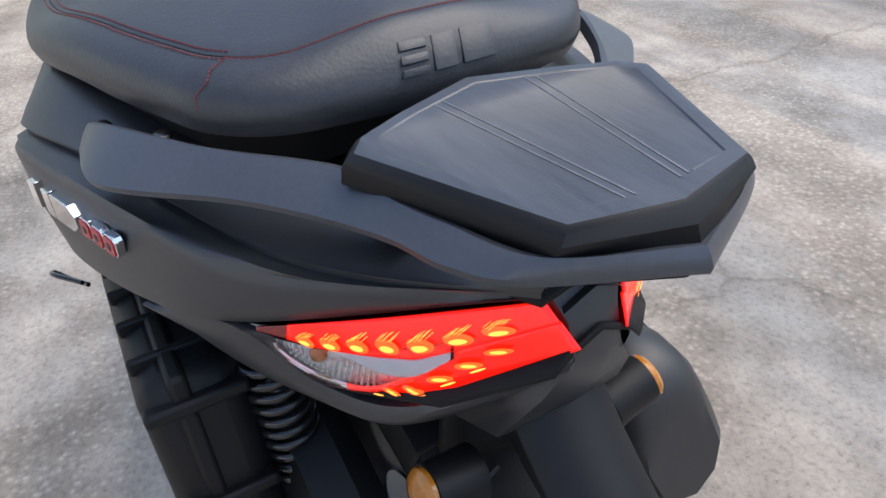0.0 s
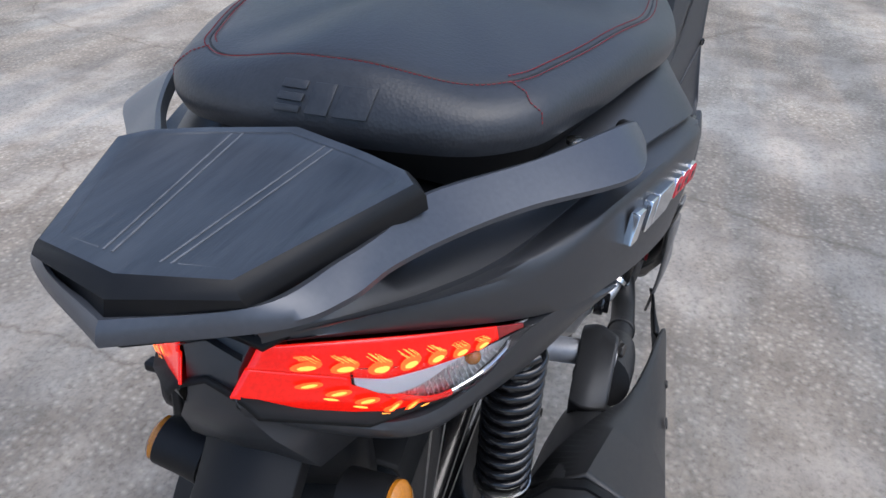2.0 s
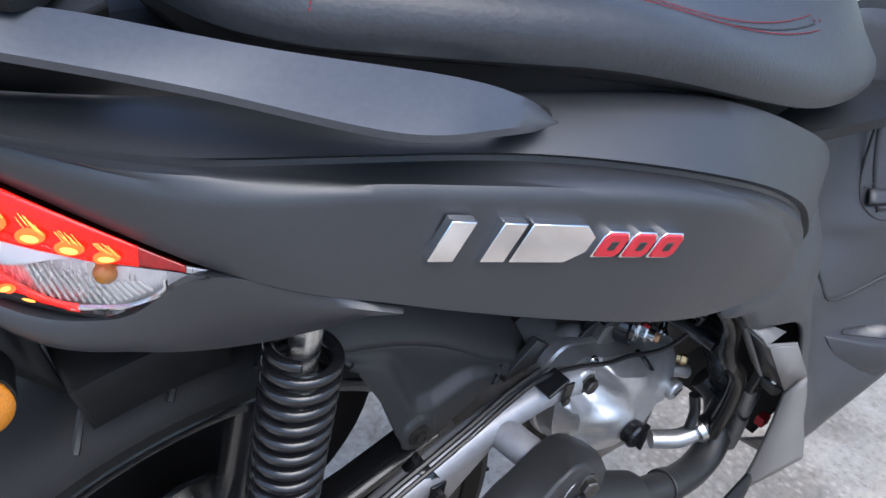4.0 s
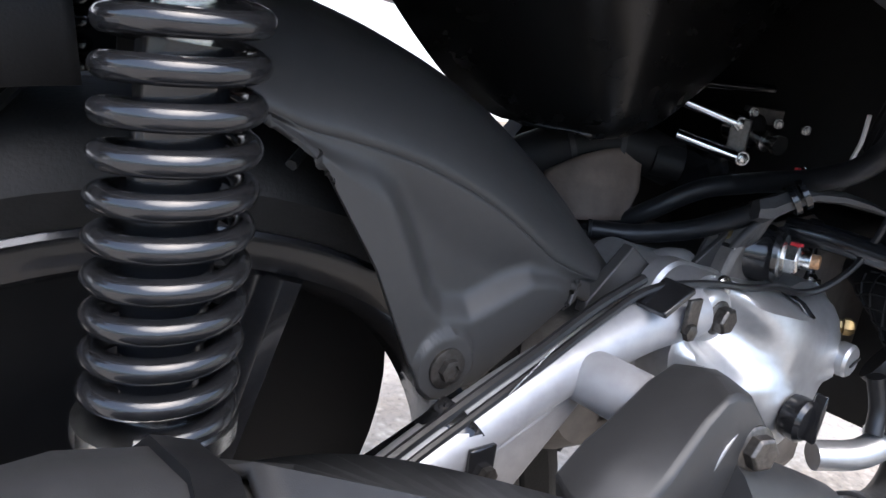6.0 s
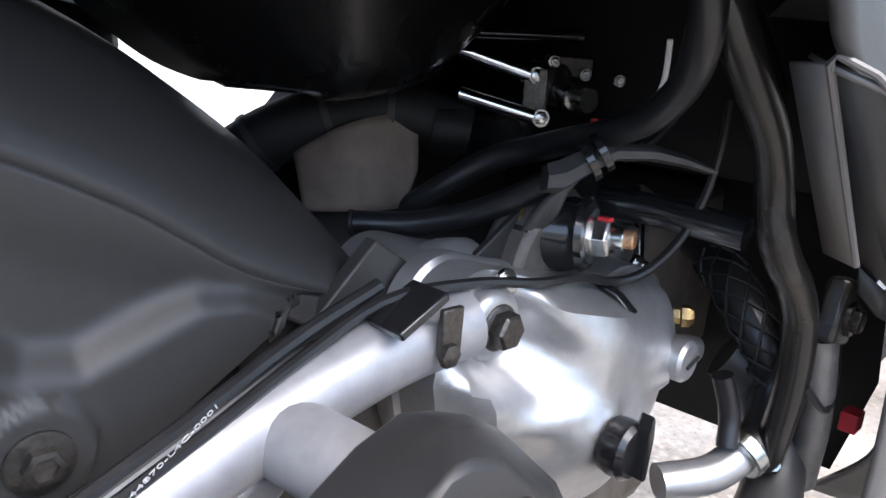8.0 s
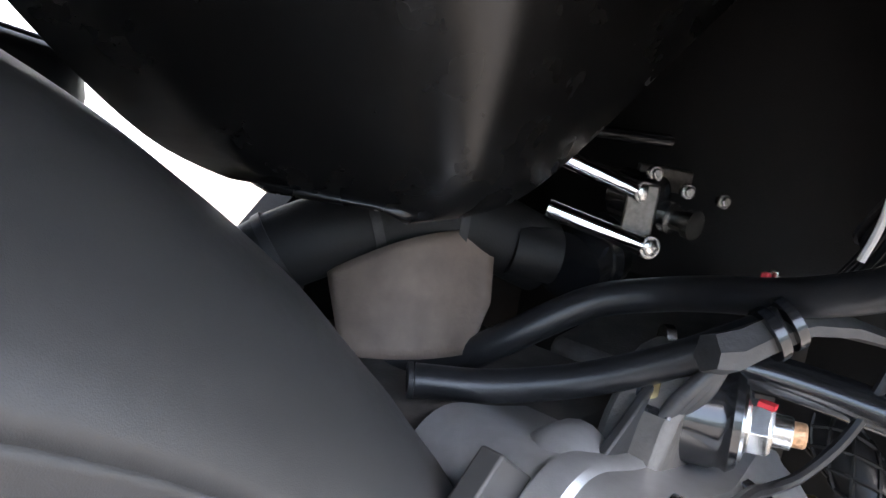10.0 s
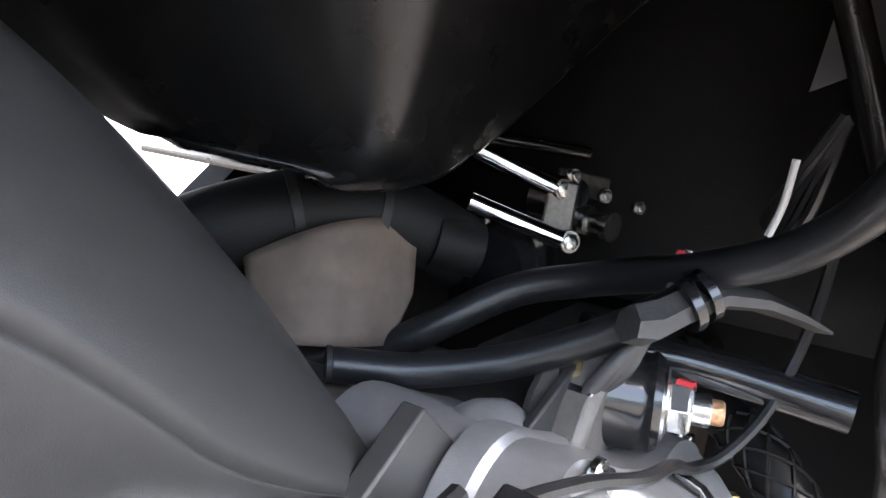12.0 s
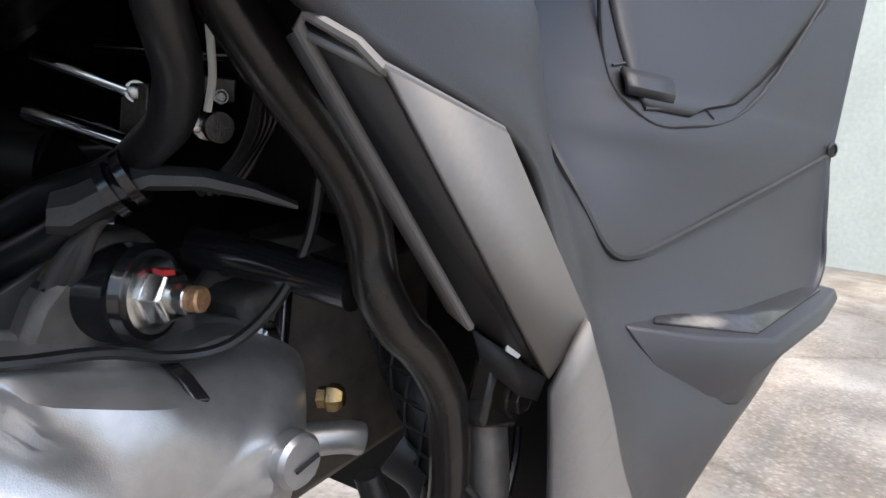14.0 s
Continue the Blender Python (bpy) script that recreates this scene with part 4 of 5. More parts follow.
def exhaust():
    ex = new("exhaust")
    ex.parent = scooter
    tagged(ex, "black exhaust silencer with a plastic heat shield")

    def ridge(x):
        return .509 - .39 * (x + .064)
    sect = [(-.142, -.10), (-.140, -.062), (-.152, -.026), (-.172, -.006), (-.2, 0), (-.228, -.010), (-.246, -.034), (-.262, -.075), (-.2745, -.115), (-.262, -.155), (-.225, -.178), (-.17, -.165)]

    def ring(x, k, drop=0.0):
        return [V(x + .25 * dz * k, -.205 + (y + .205) * k, ridge(x) - .085 - drop + (dz + .085) * k) for y, dz in sect]
    part("silencer", loft([ring(x, k) for x, k in ((-.10, .96), (-.06, .97), (.0, .95), (.06, .9), (.10, .82), (.125, .66), (.14, .4))], closed=True, caps=True), SHIELD, ex, bevel=.002)
    part("silencer_band", loft([ring(x, k) for x, k in ((-.094, .97), (-.0945, 1.015), (-.107, 1.015), (-.1075, .97))], closed=True), PLASTIC, ex)
    part("silencer_cap", loft([ring(x, k, d) for x, k, d in ((-.106, .98, 0), (-.13, .975, .004), (-.155, .93, .012), (-.175, .84, .024), (-.188, .7, .036), (-.194, .45, .045))], closed=True, caps=True), SHIELD, ex)
    # side cover: from the band at the rear to a point at the front
    st = ((-.092, (-.150, .487), (-.198, .520), (-.243, .494), (-.280, .406), (-.268, .360)), (-.04, (-.170, .491), (-.206, .499), (-.247, .468), (-.280, .394), (-.268, .350)), (.03, (-.199, .472), (-.219, .470), (-.252, .441), (-.279, .385), (-.268, .34)),
          (.098, (-.226, .447), (-.238, .437), (-.258, .42), (-.277, .377), (-.268, .333)), (.18, (-.244, .430), (-.252, .42), (-.263, .402), (-.275, .37), (-.267, .328)), (.25, (-.254, .415), (-.259, .405), (-.266, .388), (-.273, .363), (-.266, .328)), (.315, (-.264, .388), (-.266, .38), (-.269, .37), (-.271, .358), (-.266, .334)), (.336, (-.268, .364), (-.269, .361), (-.27, .358), (-.27, .354), (-.267, .343)))
    lanes = [spline([(r[0], r[k][0], r[k][1]) for r in st], 42) for k in range(1, 6)]
    cover = part("silencer_cover", loft([[ln[i] for ln in lanes] for i in range(43)]), SHIELD, ex, "black plastic silencer cover", thick=.004, offset=1)
    part("cover_slot", lathe([(.007, 0), (.007, .0012)], (.135, -.2785, .386), (.135, -.40, .42), 20), INKM, cover)
    part("cover_screw", lathe([(.0055, 0), (.0055, .002), (.003, .003)], (.22, -.2765, .372), (.22, -.40, .40), 16), BOLTM, cover)
    # the bracket where the swingarm branch meets the silencer
    back = [(.058, .455), (.075, .470), (.091, .478), (.117, .495), (.136, .5015), (.150, .498), (.167, .488), (.2, .458), (.221, .428), (.2, .40), (.14, .39), (.07, .41)]
    face = [(.066, .450), (.076, .462), (.088, .473), (.106, .494), (.117, .5025), (.125, .503), (.138, .499), (.163, .476), (.182, .449), (.185, .42), (.14, .40), (.07, .42)]
    rows = []
    for u, k, y in ((0, .9, -.165), (0, 1, -.18), (.15, 1, -.189), (.85, 1, -.203), (1, .985, -.2055), (1, .93, -.207), (1, .5, -.2075), (1, .05, -.2075)):
        pts = [(a[0] + (b[0] - a[0]) * u, a[1] + (b[1] - a[1]) * u) for a, b in zip(back, face)]
        rows.append([V(.13 + (x - .13) * k, y, .455 + (z - .455) * k) for x, z in pts])
    part("heat_shield", loft(rows, closed=True, caps=True), SHIELD, ex, "grey plastic heat shield", bevel=.002)
    part("pipe_shroud", tube([(.13, -.195, .435), (.19, -.203, .416), (.24, -.206, .398)], .034, 24, n=8, taper=.75), SHIELD, ex)
    bolt("shield_bolt", (.148, -.208, .4715), .0088, .008, BOLTM, .0115, aim=(-.25, -1, .1), parent=ex, label="hex bolt with worn paint")
    part("header_pipe", tube([(.2, -.205, .408), (.26, -.208, .390), (.32, -.21, .374), (.37, -.208, .368), (.405, -.203, .382), (.42, -.192, .41), (.418, -.178, .438), (.41, -.16, .45)], .0172, 20, n=32), SHIELD, ex)
    part("pipe_joint", tube([(.3, -.2095, .3795), (.314, -.21, .3755)], .0195, 20), SHIELD, ex, bevel=.001)
    part("guard_blade", loft([spline(r, 12) for r in ([(.325, -.258, .372), (.37, -.254, .375), (.41, -.25, .375), (.444, -.2456, .366)], [(.33, -.268, .355), (.385, -.262, .345), (.43, -.252, .345), (.445, -.2456, .364)], [(.33, -.262, .335), (.385, -.256, .335), (.43, -.249, .345), (.446, -.245, .363)])]), PLASTIC, ex, "curved black guard blade", thick=.004)


exhaust()


def underseat():
    # storage tub: a dark rear face and a lit side face that meet in a rounded ridge
    levels = [(.586, (.15, .01), (.19, -.036), (.205, -.03)), (.590, (.14, .03), (.196, -.044), (.218, -.04)), (.60, (.11, .05), (.19, -.053), (.235, -.05)), (.625, (.07, .06), (.176, -.064), (.262, -.058)),
              (.66, (.03, .07), (.152, -.079), (.285, -.073)), (.70, (.0, .08), (.122, -.095), (.31, -.093)), (.76, (-.03, .09), (.09, -.115), (.36, -.125))]
    cols = []
    for z, l, r, f in levels:
        l, r, f = V(*l, z), V(*r, z), V(*f, z)
        l = l.lerp(r, .29)
        ra, rb = r.lerp(l, .22), r.lerp(f, .2)
        pts = [l, l.lerp(ra, .5), ra] + [ra.lerp(r, u).lerp(r.lerp(rb, u), u) for u in (.25, .5, .75)] + [rb, rb.lerp(f, .5), f, f + V(.03, .02, .0), f + V(.03, .16, 0)]
        cols.append(pts)
    lanes = [spline([c[k] for c in cols], 30) for k in range(len(cols[0]))]
    part("storage_tub", loft([[ln[i] for ln in lanes] for i in range(31)]), TUBM, scooter, "smooth black under-seat storage tub", thick=.003)
    # black sheets added on the left and above to keep the interior in shade
    part("left_dark_sheet", side_plate([(.2, .40), (.2, .5), (.30, .62), (.34, .8), (.75, .8), (.75, .35), (.4, .35)], .10, .12), DARK, scooter, "black sheet added to keep the left interior dark")
    part("top_dark_sheet", box((.4, -.05, .765), (.4, .30, .01)), DARK, scooter)
    # two more added black sheets, for the dark in front and behind the frame
    inside = ((.36, -.21), (.43, -.225), (.475, -.22), (.515, -.2), (.56, -.185), (.615, -.155), (.66, -.14), (.74, -.122), (.84, -.10))
    part("front_dark_sheet", loft([[V(.5, .13, z), V(.49, (.13 + y) / 2, z), V(.5, y, z), V(.62, y + .03, z), V(.95, y + .04, z)] for z, y in inside]), DARK, scooter, "black sheet added to keep the front interior dark", thick=.003)
    part("cross_dark_sheet", loft([[V(.41, .11, z), V(.402, (.11 + y) / 2, z), V(.40, y, z)] for z, y in ((.555, -.236), (.58, -.228), (.6, -.222), (.62, -.217), (.64, -.209), (.66, -.201), (.70, -.178), (.74, -.157), (.80, -.137))]), DARK, scooter, "black sheet added to keep the space behind the frame dark", thick=.003)
    # dusty mud flap under the intake duct
    def flap_at(u, v):
        p = V(.219, .026, .550).lerp(V(.274, -.016, .577), u) + V(0, 0, .007) * math.sin(math.pi * u)
        q = V(.212, .004, .522).lerp(V(.271, -.0225, .524), u) + V(0, 0, .022) * step(.86, 1.0, u) ** 2
        return p.lerp(q, v) + V(-.006, -.006, 0) * math.sin(math.pi * u)
    part("mud_flap", loft([[flap_at(i / 20, j / 10) for j in range(11)] for i in range(21)]), FLAPM, scooter, "dusty brown-black rubber mud flap", thick=.003)
    part("intake_duct", tube([(.196, .062, .538), (.217, .042, .558), (.245, .022, .572), (.275, -.002, .576), (.305, -.022, .566)], .0175, 20, n=20), DARK, scooter, "ribbed rubber intake duct")
    for p, q in (((.209, .049, .551), (.2115, .047, .5535)), ((.240, .026, .570), (.243, .0235, .5715)), ((.268, .004, .576), (.271, .0015, .576))):
        part("duct_rib", tube([p, q], .0188, 20), RUBBER, scooter)
    part("duct_mouth", tube([(.284, -.018, .570), (.300, -.032, .568)], .0125, 18), DARK, scooter)
    # chrome pipes with a bracket
    for p, q in (((.3022, -.0187, .6141), (.3288, -.0501, .6033)), ((.2961, -.0258, .5895), (.3218, -.0611, .5801))):
        part("chrome_pipe", tube([p, q], .0045, 14), CHROME, scooter)
    part("pipe_bracket", box((.330, -.054, .592), (.004, .014, .03), Matrix.Rotation(radians(25), 4, "Z")), BOLTM, scooter, bevel=.001)
    for x, z, y in ((.330, .603, -.0535), (.324, .580, -.064)):
        bolt("bracket_screw", (x, y, z), .0042, .003, STEEL, .0055, aim=(-.6, -.8, 0))
    part("vacuum_port", lathe([(.008, 0), (.008, .004), (.0055, .005), (.0055, .012), (.0075, .013), (.0075, .017)], (.368, -.052, .592), (.362, -.08, .590), 18), STEEL, scooter)
    part("solenoid", lathe([(.013, 0), (.013, .02), (.008, .022)], (.36, -.03, .60), (.352, -.07, .597), 20), GLOSS, scooter)
    # hoses and harness
    part("wiring_harness", tube([(.275, -.165, .72), (.258, -.178, .685), (.2485, -.186, .655), (.2485, -.190, .636), (.2545, -.1876, .6194), (.2668, -.178, .6055), (.276, -.162, .592), (.281, -.144, .5835), (.286, -.128, .578), (.293, -.108, .573), (.296, -.085, .566), (.288, -.06, .556), (.272, -.035, .535), (.262, -.01, .515), (.25, .02, .50)], .0071, 18, n=64), HOSE, scooter, "fat black wiring harness")
    part("breather_hose", tube([(.2255, -.0245, .5195), (.245, -.047, .522), (.262, -.075, .532), (.272, -.1, .546), (.2765, -.12, .560), (.279, -.135, .572)], .0067, 18, n=30), HOSE, scooter, "black breather hose with an open end")
    part("hose_mouth", lathe([(.0071, 0), (.0071, .002), (.0048, .0022), (.0048, .0005)], (.2250, -.0240, .5194), (.2, 0, .516), 18), RUBBER, scooter)
    part("tape_wrap", loft([[V(x, y - .002, z + h), V(x - .003, y - .006, z + h * .3), V(x - .003, y - .006, z - h * .5), V(x, y, z - h), V(x + .005, y + .005, z - h * .5), V(x + .004, y + .004, z + h * .6)] for x, y, z, h in ((.262, -.1165, .5575, .007), (.267, -.1225, .559, .0085), (.274, -.129, .5655, .008), (.284, -.138, .572, .0045), (.297, -.149, .573, .004), (.31, -.159, .5705, .003), (.322, -.168, .5665, .0015))], closed=True, caps=True), TAPE, scooter, "grey tape wrapped loom")
    for c, q in (((.2755, -.1305, .566), (.2775, -.1325, .568)), ((.279, -.134, .5705), (.281, -.136, .5725))):
        part("cable_tie", tube([c, q], .0098, 18), GLOSS, scooter)
    part("red_plug", box((.2906, -.1225, .5835), (.004, .003, .004)), REDM, scooter, bevel=.0006)
    part("plug_cap", box((.296, -.124, .585), (.003, .003, .003)), STEEL, scooter, bevel=.0005)
    part("connector", box((.270, -.104, .522), (.014, .012, .016), Matrix.Rotation(radians(20), 4, "Y")), GLOSS, scooter, bevel=.002)
    for k in range(3):
        part("connector_loom", tube([(.268 + .003 * k, -.106, .528), (.270 + .002 * k, -.112 - .002 * k, .54), (.276, -.120, .553), (.279, -.127, .563)], .0032, 10, n=12), TAPE, scooter)
    # junction of hoses behind the nut, and the dark rail deep inside
    part("hose_end_clip", lathe([(.0066, 0), (.0066, .004)], (.3, -.088, .5475), (.306, -.095, .548), 14), STEEL, scooter)
    part("throttle_body", lathe([(.019, 0), (.021, .004), (.021, .012), (.018, .014), (.018, .03)], (.345, -.03, .572), (.30, -.03, .556), 24), GLOSS, scooter, "dark throttle body")
    part("fuel_rail", tube([(.35, .02, .627), (.40, -.03, .63), (.45, -.08, .632)], .004, 10), GLOSS, scooter)
    part("rail_bracket", box((.372, -.045, .610), (.03, .004, .012), Matrix.Rotation(radians(-40), 4, "Z")), BOLTM, scooter, bevel=.001)
    for p in ((.352, -.048, .612), (.372, -.058, .606), (.392, -.07, .604)):
        bolt("small_screw", p, .003, .004, STEEL, .004, aim=(-.6, -.8, 0))
    for k in range(5):
        o = .004 * k
        part("loom_wire", tube([(.312 + o, -.128, .566), (.316 + o, -.145, .582 + o), (.312 + o, -.158 + o, .605), (.305 - o, -.165, .64)], .002, 7, n=16), HOSE, scooter)
    part("white_tube", tube([(.2984, -.1486, .596), (.2975, -.1515, .608), (.2941, -.153, .6235)], .0014, 8, n=8), STICKER, scooter)


underseat()


def frame_parts():
    part("frame_tube", tube([(.235, -.17, .70), (.256, -.186, .648), (.2797, -.194, .6155), (.306, -.1975, .591), (.324, -.197, .572), (.3315, -.197, .5574), (.334, -.2, .5417), (.344, -.203, .527), (.3562, -.2045, .5172), (.37, -.206, .502), (.3779, -.207, .486), (.386, -.206, .45), (.392, -.2, .40)], .0088, 18, n=44), FRAMEM, scooter, "scuffed gloss black frame tube")
    part("frame_tube", tube([(.30, -.15, .70), (.318, -.17, .65), (.335, -.186, .605)], .006, 14, n=10), FRAMEM, scooter)
    part("cross_tube", tube([(.326, -.108, .541), (.335, -.14, .540), (.340, -.185, .537)], .0085, 18, n=8), GLOSS, scooter)
    part("tube_collar", tube([(.332, -.12, .5408), (.336, -.126, .5405)], .0100, 18), GLOSS, scooter)
    part("mount_plate", side_plate([(.33, .44), (.335, .5), (.36, .535), (.42, .54), (.47, .52), (.48, .43), (.4, .42)], -.082, -.077), ALUD, scooter, "dusty cast mounting plate", bevel=.001)
    part("plate_hole", lathe([(.004, 0), (.004, .0006)], (.409, -.0821, .505), (.409, -1, .505), 16), INKM, scooter)
    part("bracket_strut", tube([(.384, -.1, .535), (.366, -.118, .48)], .0045, 10), GLOSS, scooter)
    br = part("stand_bracket", box((.398, -.217, .497), (.03, .012, .035), Matrix.Rotation(radians(15), 4, "Y")), FRAMEM, scooter, "dirty black bracket", bevel=.003)
    bolt("bracket_bolt", (.402, -.223, .493), .007, .006, FRAMEM, .0095, parent=br)
    part("lower_strut", tube([(.4, -.212, .48), (.41, -.215, .43), (.43, -.21, .38)], .009, 14, n=8), TUBED, scooter)
    part("ground_wire", tube([(.385, -.214, .455), (.4, -.222, .44), (.415, -.22, .455), (.425, -.215, .47)], .002, 7, n=12), HOSE, scooter)
    part("red_connector", box((.45, -.225, .42), (.015, .01, .012)), REDM, scooter, bevel=.001)


frame_parts()


def front():
    blade = new("side_trim")
    blade.parent = scooter
    tagged(blade, "satin grey angular trim blade")
    tl, a, bq = V(.2630, -.230, .6155), V(.2695, -.2490, .6080), V(.3150, -.2545, .5980)
    lb, dq, cq = V(.346, -.2325, .533), V(.3794, -.2457, .5126), V(.3905, -.2535, .5350)
    tip = V(.262, -.232, .6185)
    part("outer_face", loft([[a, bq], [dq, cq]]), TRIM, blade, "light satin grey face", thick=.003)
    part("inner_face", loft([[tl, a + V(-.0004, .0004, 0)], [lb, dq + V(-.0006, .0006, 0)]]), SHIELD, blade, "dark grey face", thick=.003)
    part("edge_flange", loft([[tl, lb], [tl + V(.012, .017, .001), lb + V(.012, .017, .001)]]), TRIM, blade, thick=.0015)
    part("light_edge", tube([lb, tl + V(-.001, 0, 0), tip, a.lerp(tip, .3) + V(0, 0, .0015), a, bq, cq], .0016, 8), TRIM, blade)
    part("top_face", loft([[tl, a], [tip + V(.01, .012, .001), bq + V(.004, .012, .003)]]), TRIM, blade, thick=.002)
    part("mounting_tab", loft([[lb, lb.lerp(dq, .5), dq], [lb + V(.008, -.001, -.014), lb.lerp(dq, .5) + V(.006, -.001, -.016), dq + V(.001, .003, -.010)]]), PLASTIC, blade, thick=.002)
    part("white_sticker", lathe([(.0042, 0), (.0042, .0006)], (.3640, -.2405, .5245), (.3605, -.250, .5243), 20), STICKER, blade, "round white sticker")
    # leg shield and side cover in one sweep of height stations
    st = [(.84, [(.33, -.15), (.38, -.14), (.47, -.12), (.56, -.11), (.64, -.14), (.80, -.2), (.96, -.25), (1.0, -.262)]),
          (.74, [(.335, -.17), (.385, -.165), (.46, -.14), (.54, -.125), (.63, -.145), (.78, -.205), (.93, -.252), (.96, -.262)]),
          (.66, [(.20, -.228), (.375, -.215), (.435, -.185), (.52, -.145), (.62, -.17), (.77, -.218), (.90, -.254), (.925, -.263)]),
          (.64, [(.232, -.236), (.372, -.226), (.432, -.195), (.52, -.152), (.615, -.178), (.76, -.221), (.89, -.255), (.914, -.2635)]),
          (.618, [(.262, -.2365), (.368, -.232), (.43, -.205), (.52, -.16), (.61, -.188), (.75, -.224), (.88, -.256), (.902, -.264)]),
          (.597, [(.352, -.2385), (.378, -.2365), (.43, -.212), (.518, -.168), (.605, -.191), (.748, -.227), (.878, -.258), (.897, -.267)]),
          (.56, [(.378, -.245), (.405, -.2405), (.44, -.222), (.51, -.195), (.59, -.2), (.74, -.232), (.87, -.262), (.888, -.272)]),
          (.515, [(.392, -.252), (.42, -.247), (.455, -.232), (.51, -.21), (.57, -.212), (.70, -.242), (.85, -.268), (.872, -.278)]),
          (.475, [(.405, -.25), (.43, -.25), (.455, -.246), (.49, -.236), (.54, -.232), (.63, -.25), (.75, -.266), (.80, -.272)]),
          (.435, [(.43, -.246), (.45, -.252), (.47, -.254), (.49, -.252), (.52, -.252), (.57, -.26), (.62, -.268), (.66, -.268)]),
          (.39, [(.47, -.235), (.48, -.25), (.49, -.256), (.505, -.258), (.52, -.258), (.54, -.258), (.56, -.255), (.58, -.245)]),
          (.34, [(.50, -.20), (.505, -.22), (.51, -.23), (.515, -.235), (.52, -.235), (.53, -.235), (.54, -.23), (.55, -.22)])]
    cols = [spline([(x, y, z) for x, y, z in [(p[k][0], p[k][1], z) for z, p in st]], 54) for k in range(8)]
    sheet = [spline([c[i] for c in cols], 42) for i in range(55)]

    def on(u, v, lift=.0):
        k = v * 9
        k = k if k < 2 else 2 * k - 2 if k < 4 else k + 2
        i, j = k / 11 * 54, u * 42
        a, b = int(min(53, i)), int(min(41, j))
        p = sheet[a][b].lerp(sheet[a][b + 1], j - b).lerp(sheet[a + 1][b].lerp(sheet[a + 1][b + 1], j - b), i - a)
        return p + V(-.75, -.6, .1) * lift
    ls = part("leg_shield", loft(sheet), SHIELDG, scooter, "grey plastic leg shield with a pocket door", thick=.004)

    def seam(uv, r, m=INKM, name="panel_seam"):
        part(name, tube([on(u, v, .0004) for u, v in uv], r, 6, n=30), m, ls)
    seam([(.40, .30), (.42, .37), (.45, .43), (.50, .485), (.56, .50), (.62, .475), (.76, .40), (.90, .325), (1.0, .315)], .0026)
    seam([(.53, .02), (.535, .2), (.56, .30), (.62, .315), (.72, .22), (.86, .0)], .0018)
    seam([(.545, .225), (.58, .215), (.62, .225), (.66, .29)], .0011)
    rows = []
    for i in range(25):
        f = i / 24
        a, b = .545 + .03 * f * f, .85 - .22 * f ** 1.3
        rows.append([on(a + (b - a) * j / 16, .012 + .285 * f, .0045 if 0 < j < 16 and i < 24 else .001) for j in range(17)])
    part("pocket_door", loft(rows), SHIELDG, ls, "grey pocket door", thick=.002)
    part("door_pull", loft([[on(u, v, l) for u in (.555, .57, .59, .61)] for v, l in ((.225, .005), (.235, .010), (.262, .011), (.28, .005))]), SHIELDG, ls, "recessed grey pocket door pull", thick=.003)
    part("pull_shadow_gap", tube([on(.62, .228, .001), on(.622, .262, .001), on(.60, .29, .001), on(.575, .297, .001)], .0014, 6, n=12), INKM, ls)
    part("screw", lathe([(.007, 0), (.007, .0012), (.005, .002), (.005, .0008), (.001, .0008)], (.900, -.2635, .6285), (.7, -.6, .63), 20), GLOSS, ls)
    # passenger step
    stp = part("foot_step", loft([[V(.541, -.217, .501), V(.60, -.25, .492), V(.667, -.278, .486), V(.80, -.288, .494), V(.886, -.288, .502), V(.87, -.25, .508), V(.70, -.2, .51), V(.58, -.19, .508)],
                                  [V(.545, -.222, .493), V(.602, -.256, .483), V(.667, -.283, .476), V(.80, -.293, .484), V(.888, -.292, .492), V(.87, -.25, .498), V(.70, -.2, .50), V(.58, -.19, .498)],
                                  [V(.556, -.232, .478), V(.595, -.255, .467), V(.645, -.272, .462), V(.74, -.276, .466), V(.80, -.275, .47), V(.80, -.24, .47), V(.68, -.2, .47), V(.6, -.2, .475)],
                                  [V(.575, -.24, .455), V(.60, -.255, .448), V(.63, -.268, .446), V(.68, -.27, .45), V(.71, -.268, .452), V(.71, -.24, .452), V(.66, -.21, .452), V(.62, -.21, .455)]], closed=True, caps=True), SHIELDG, scooter, "folded plastic passenger step", bevel=.002)
    part("step_mat", loft([[V(.57, -.225, .5015), V(.66, -.268, .491), V(.85, -.28, .5035)], [V(.6, -.215, .5045), V(.70, -.235, .5035), V(.84, -.262, .507)]]), STEPM, stp, "worn glossy rubber mat", thick=.003)
    part("lower_trim", loft([spline([(.3845, -.2565, .5365), (.41, -.2585, .50), (.44, -.258, .46), (.48, -.262, .41), (.52, -.262, .36)], 12), spline([(.3825, -.2465, .507), (.388, -.248, .475), (.398, -.248, .43), (.415, -.245, .38), (.43, -.24, .33)], 12)]), TRIM, scooter, "satin grey lower trim strip", thick=.004)


front()


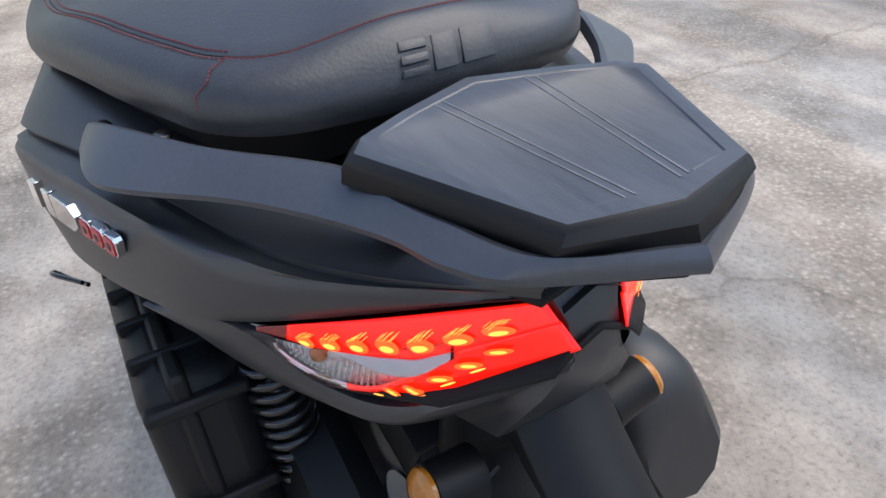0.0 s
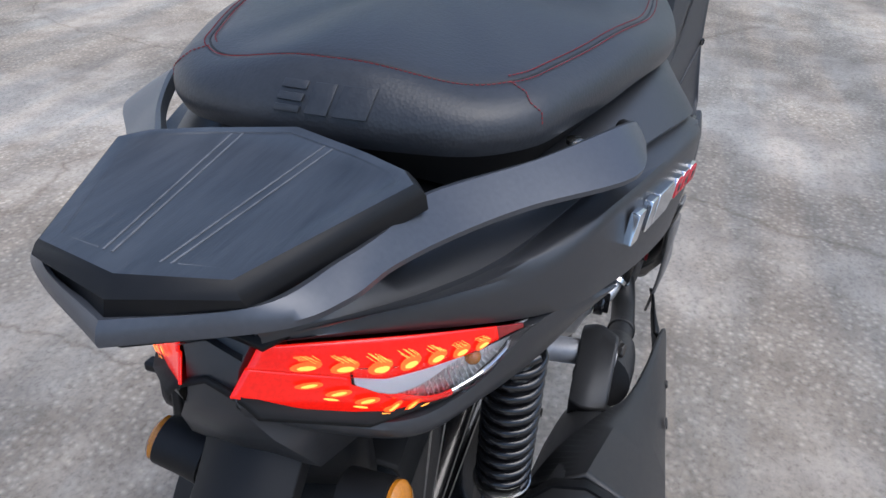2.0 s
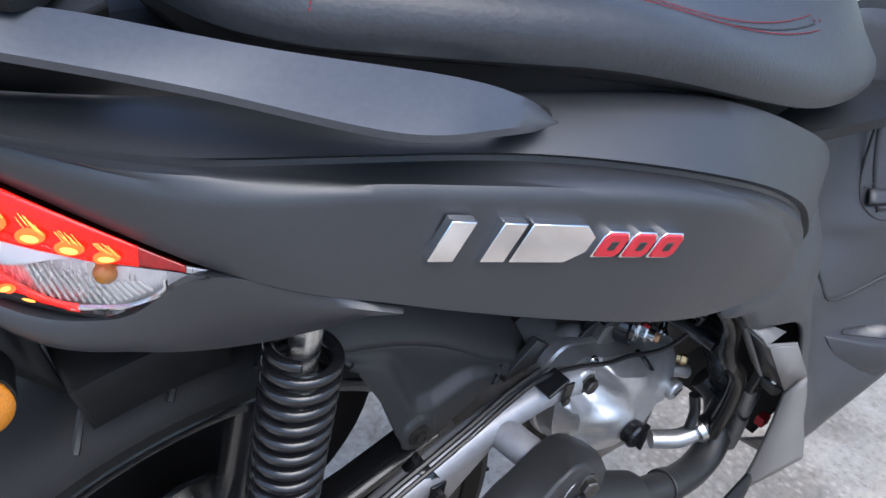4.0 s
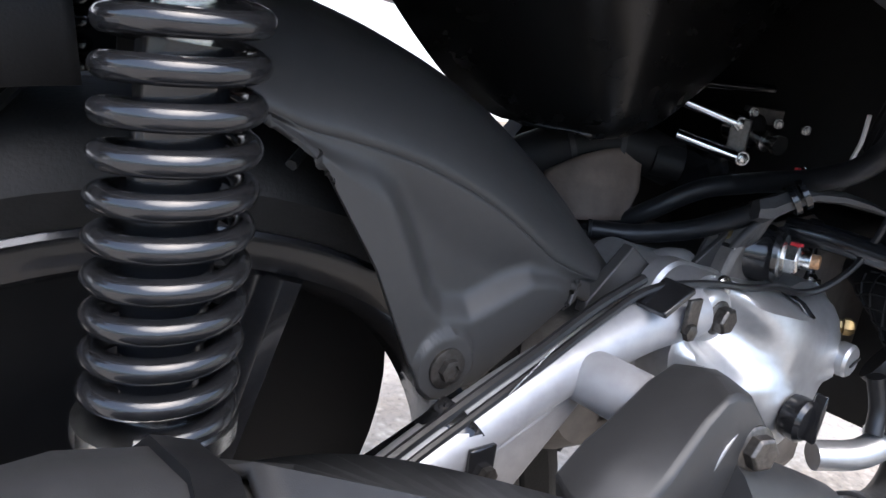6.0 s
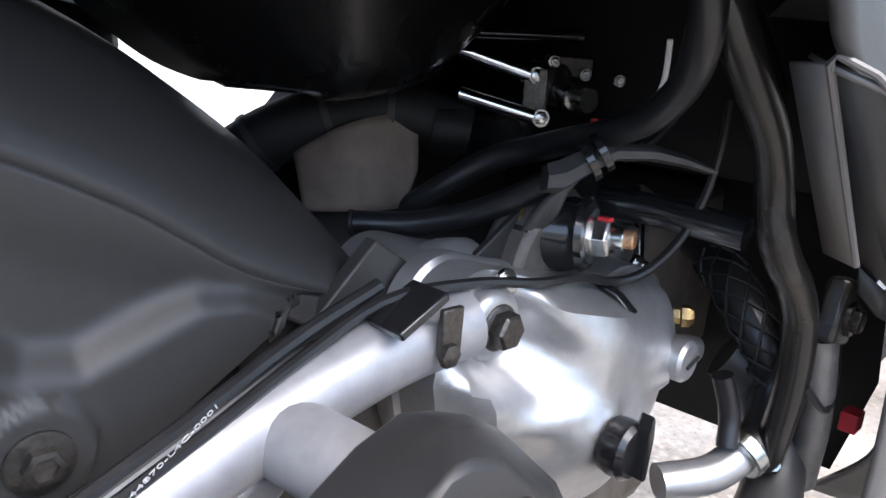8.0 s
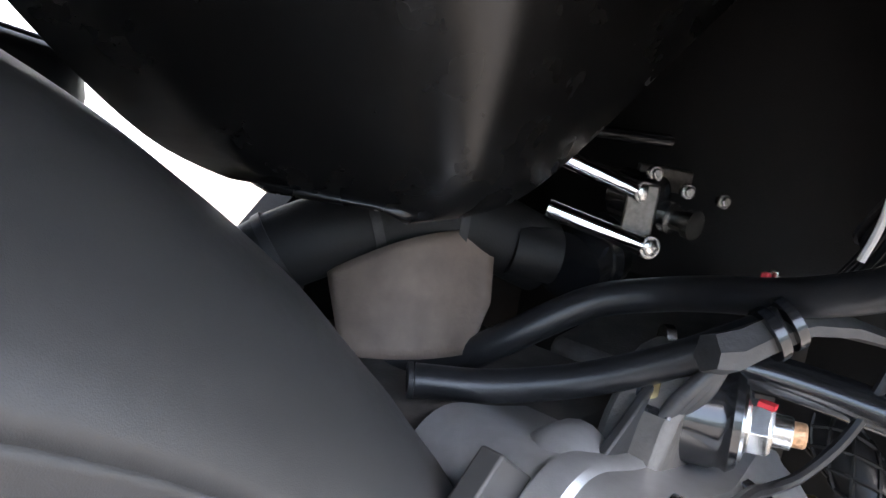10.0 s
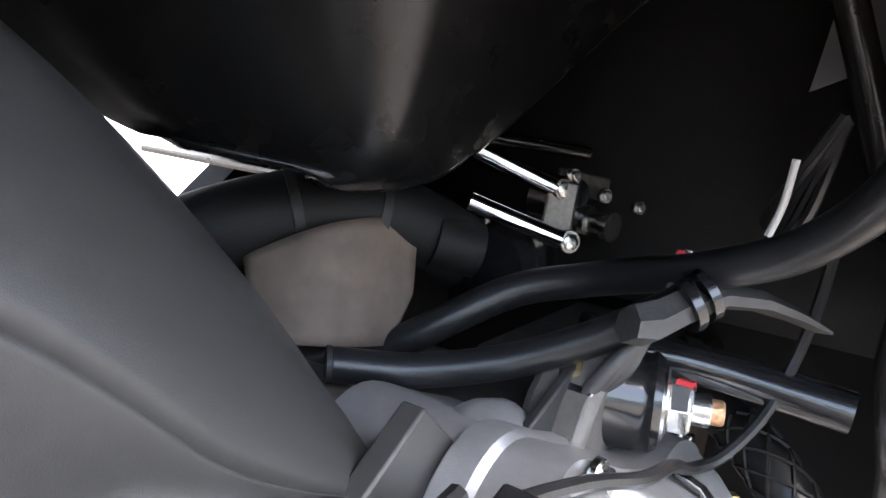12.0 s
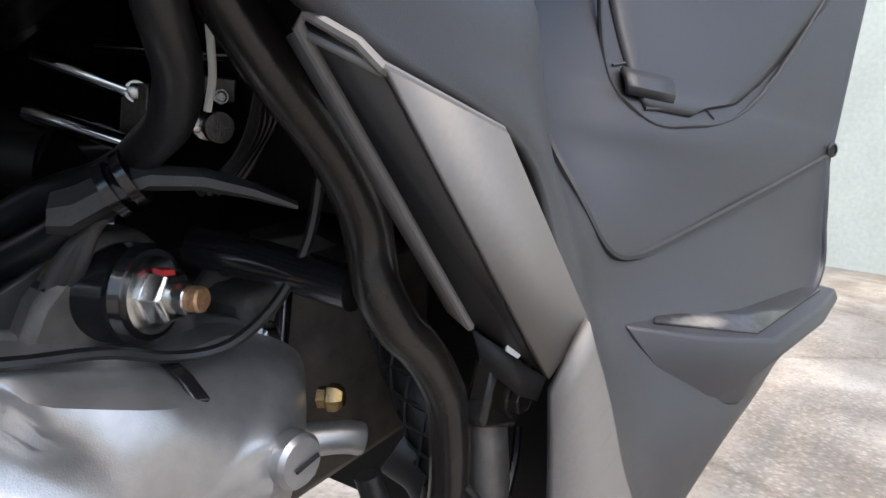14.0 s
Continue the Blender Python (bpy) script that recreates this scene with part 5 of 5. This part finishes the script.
def left_side():
    bx = new("air_filter_box")
    bx.parent = scooter
    tagged(bx, "ribbed black plastic air filter box")
    m = Matrix.Translation((.03, .185, .555)) @ Matrix.Rotation(radians(8), 4, "Y")
    bm = box((0, 0, 0), (.28, .075, .17))
    bm.transform(m)
    part("housing", bm, PLASTIC, bx, bevel=.02, seg=3)
    bm = box((0, .008, 0), (.285, .014, .178))
    bm.transform(m)
    part("lid_flange", bm, PLASTIC, bx, bevel=.004)
    for k in range(4):
        bm = box((-.1 + .06 * k, 0, .084), (.008, .07, .012))
        bm.transform(m)
        part("rib", bm, PLASTIC, bx, bevel=.002)
        if k % 2:
            bm = box((-.141, 0, -.07 + .045 * k), (.014, .072, .011))
            bm.transform(m)
            part("rib", bm, PLASTIC, bx, bevel=.003)
    part("transmission_cover", lathe([(.2, 0), (.21, .02), (.2, .05), (.12, .07)], (-.06, .085, .37), (-.06, 1, .37), 48), PLASTIC, scooter, "black transmission cover")
    part("seat_strap_hook", tube([(.16, .24, .60), (.19, .262, .60), (.205, .262, .594), (.19, .25, .59), (.165, .236, .593)], .0025, 8, n=20), GLOSS, scooter)


left_side()


def badge(s):
    """Plain slanted chrome and red shapes on the side panel."""
    bd = new("badge")
    bd.parent = scooter
    tagged(bd, "raised chrome and red badge")
    a, b = V(-.0685, -.1955, .743), V(.0745, -.2365, .7315)
    ax = (b - a).normalized()
    up = V(-.06, .0, 1)
    up = (up - ax * up.dot(ax)).normalized()
    out = up.cross(ax) if up.cross(ax).y < 0 else ax.cross(up)
    L, H = (b - a).length, .0225

    def slab(name, pts, m, d0, d1, label=""):
        bm = bmesh.new()
        lo = [a + ax * (x * L + y * H * .32 if s < 0 else (1 - x) * L - y * H * .32) + up * (y * H) + out * d0 for x, y in pts]
        hi = [p + out * (d1 - d0) for p in lo]
        if s > 0:
            lo, hi = mirror(lo), mirror(hi)
        lo, hi = [bm.verts.new(p) for p in lo], [bm.verts.new(p) for p in hi]
        bm.faces.new(lo)
        bm.faces.new(hi)
        for k in range(len(lo)):
            bm.faces.new((lo[k], lo[(k + 1) % len(lo)], hi[(k + 1) % len(lo)], hi[k]))
        part(name, bm, m, bd, label, bevel=.0005)
    slab("chrome_bar", [(0, 0), (.09, 0), (.09, 1), (0, 1)], CHROME, -.003, .0042)
    slab("chrome_bar", [(.19, 0), (.28, 0), (.28, 1), (.19, 1)], CHROME, -.003, .0042)
    slab("chrome_block", [(.30, 0), (.52, 0), (.585, .3), (.585, .7), (.52, 1), (.30, 1)], CHROME, -.003, .0042)
    for k in range(3):
        x = .635 + .128 * k
        slab("chrome_frame", [(x - .008, .12), (x + .09, .12), (x + .108, .26), (x + .108, .68), (x + .09, .84), (x + .008, .84), (x - .008, .7)], CHROME, -.003, .003)
        slab("red_block", [(x, .17), (x + .085, .17), (x + .1, .28), (x + .1, .66), (x + .085, .79), (x + .01, .79), (x, .68)], BADGER, .001, .0042)
        slab("dark_centre", [(x + .032, .36), (x + .065, .36), (x + .065, .6), (x + .032, .6)], INKM, .002, .0046)


badge(-1)
badge(1)
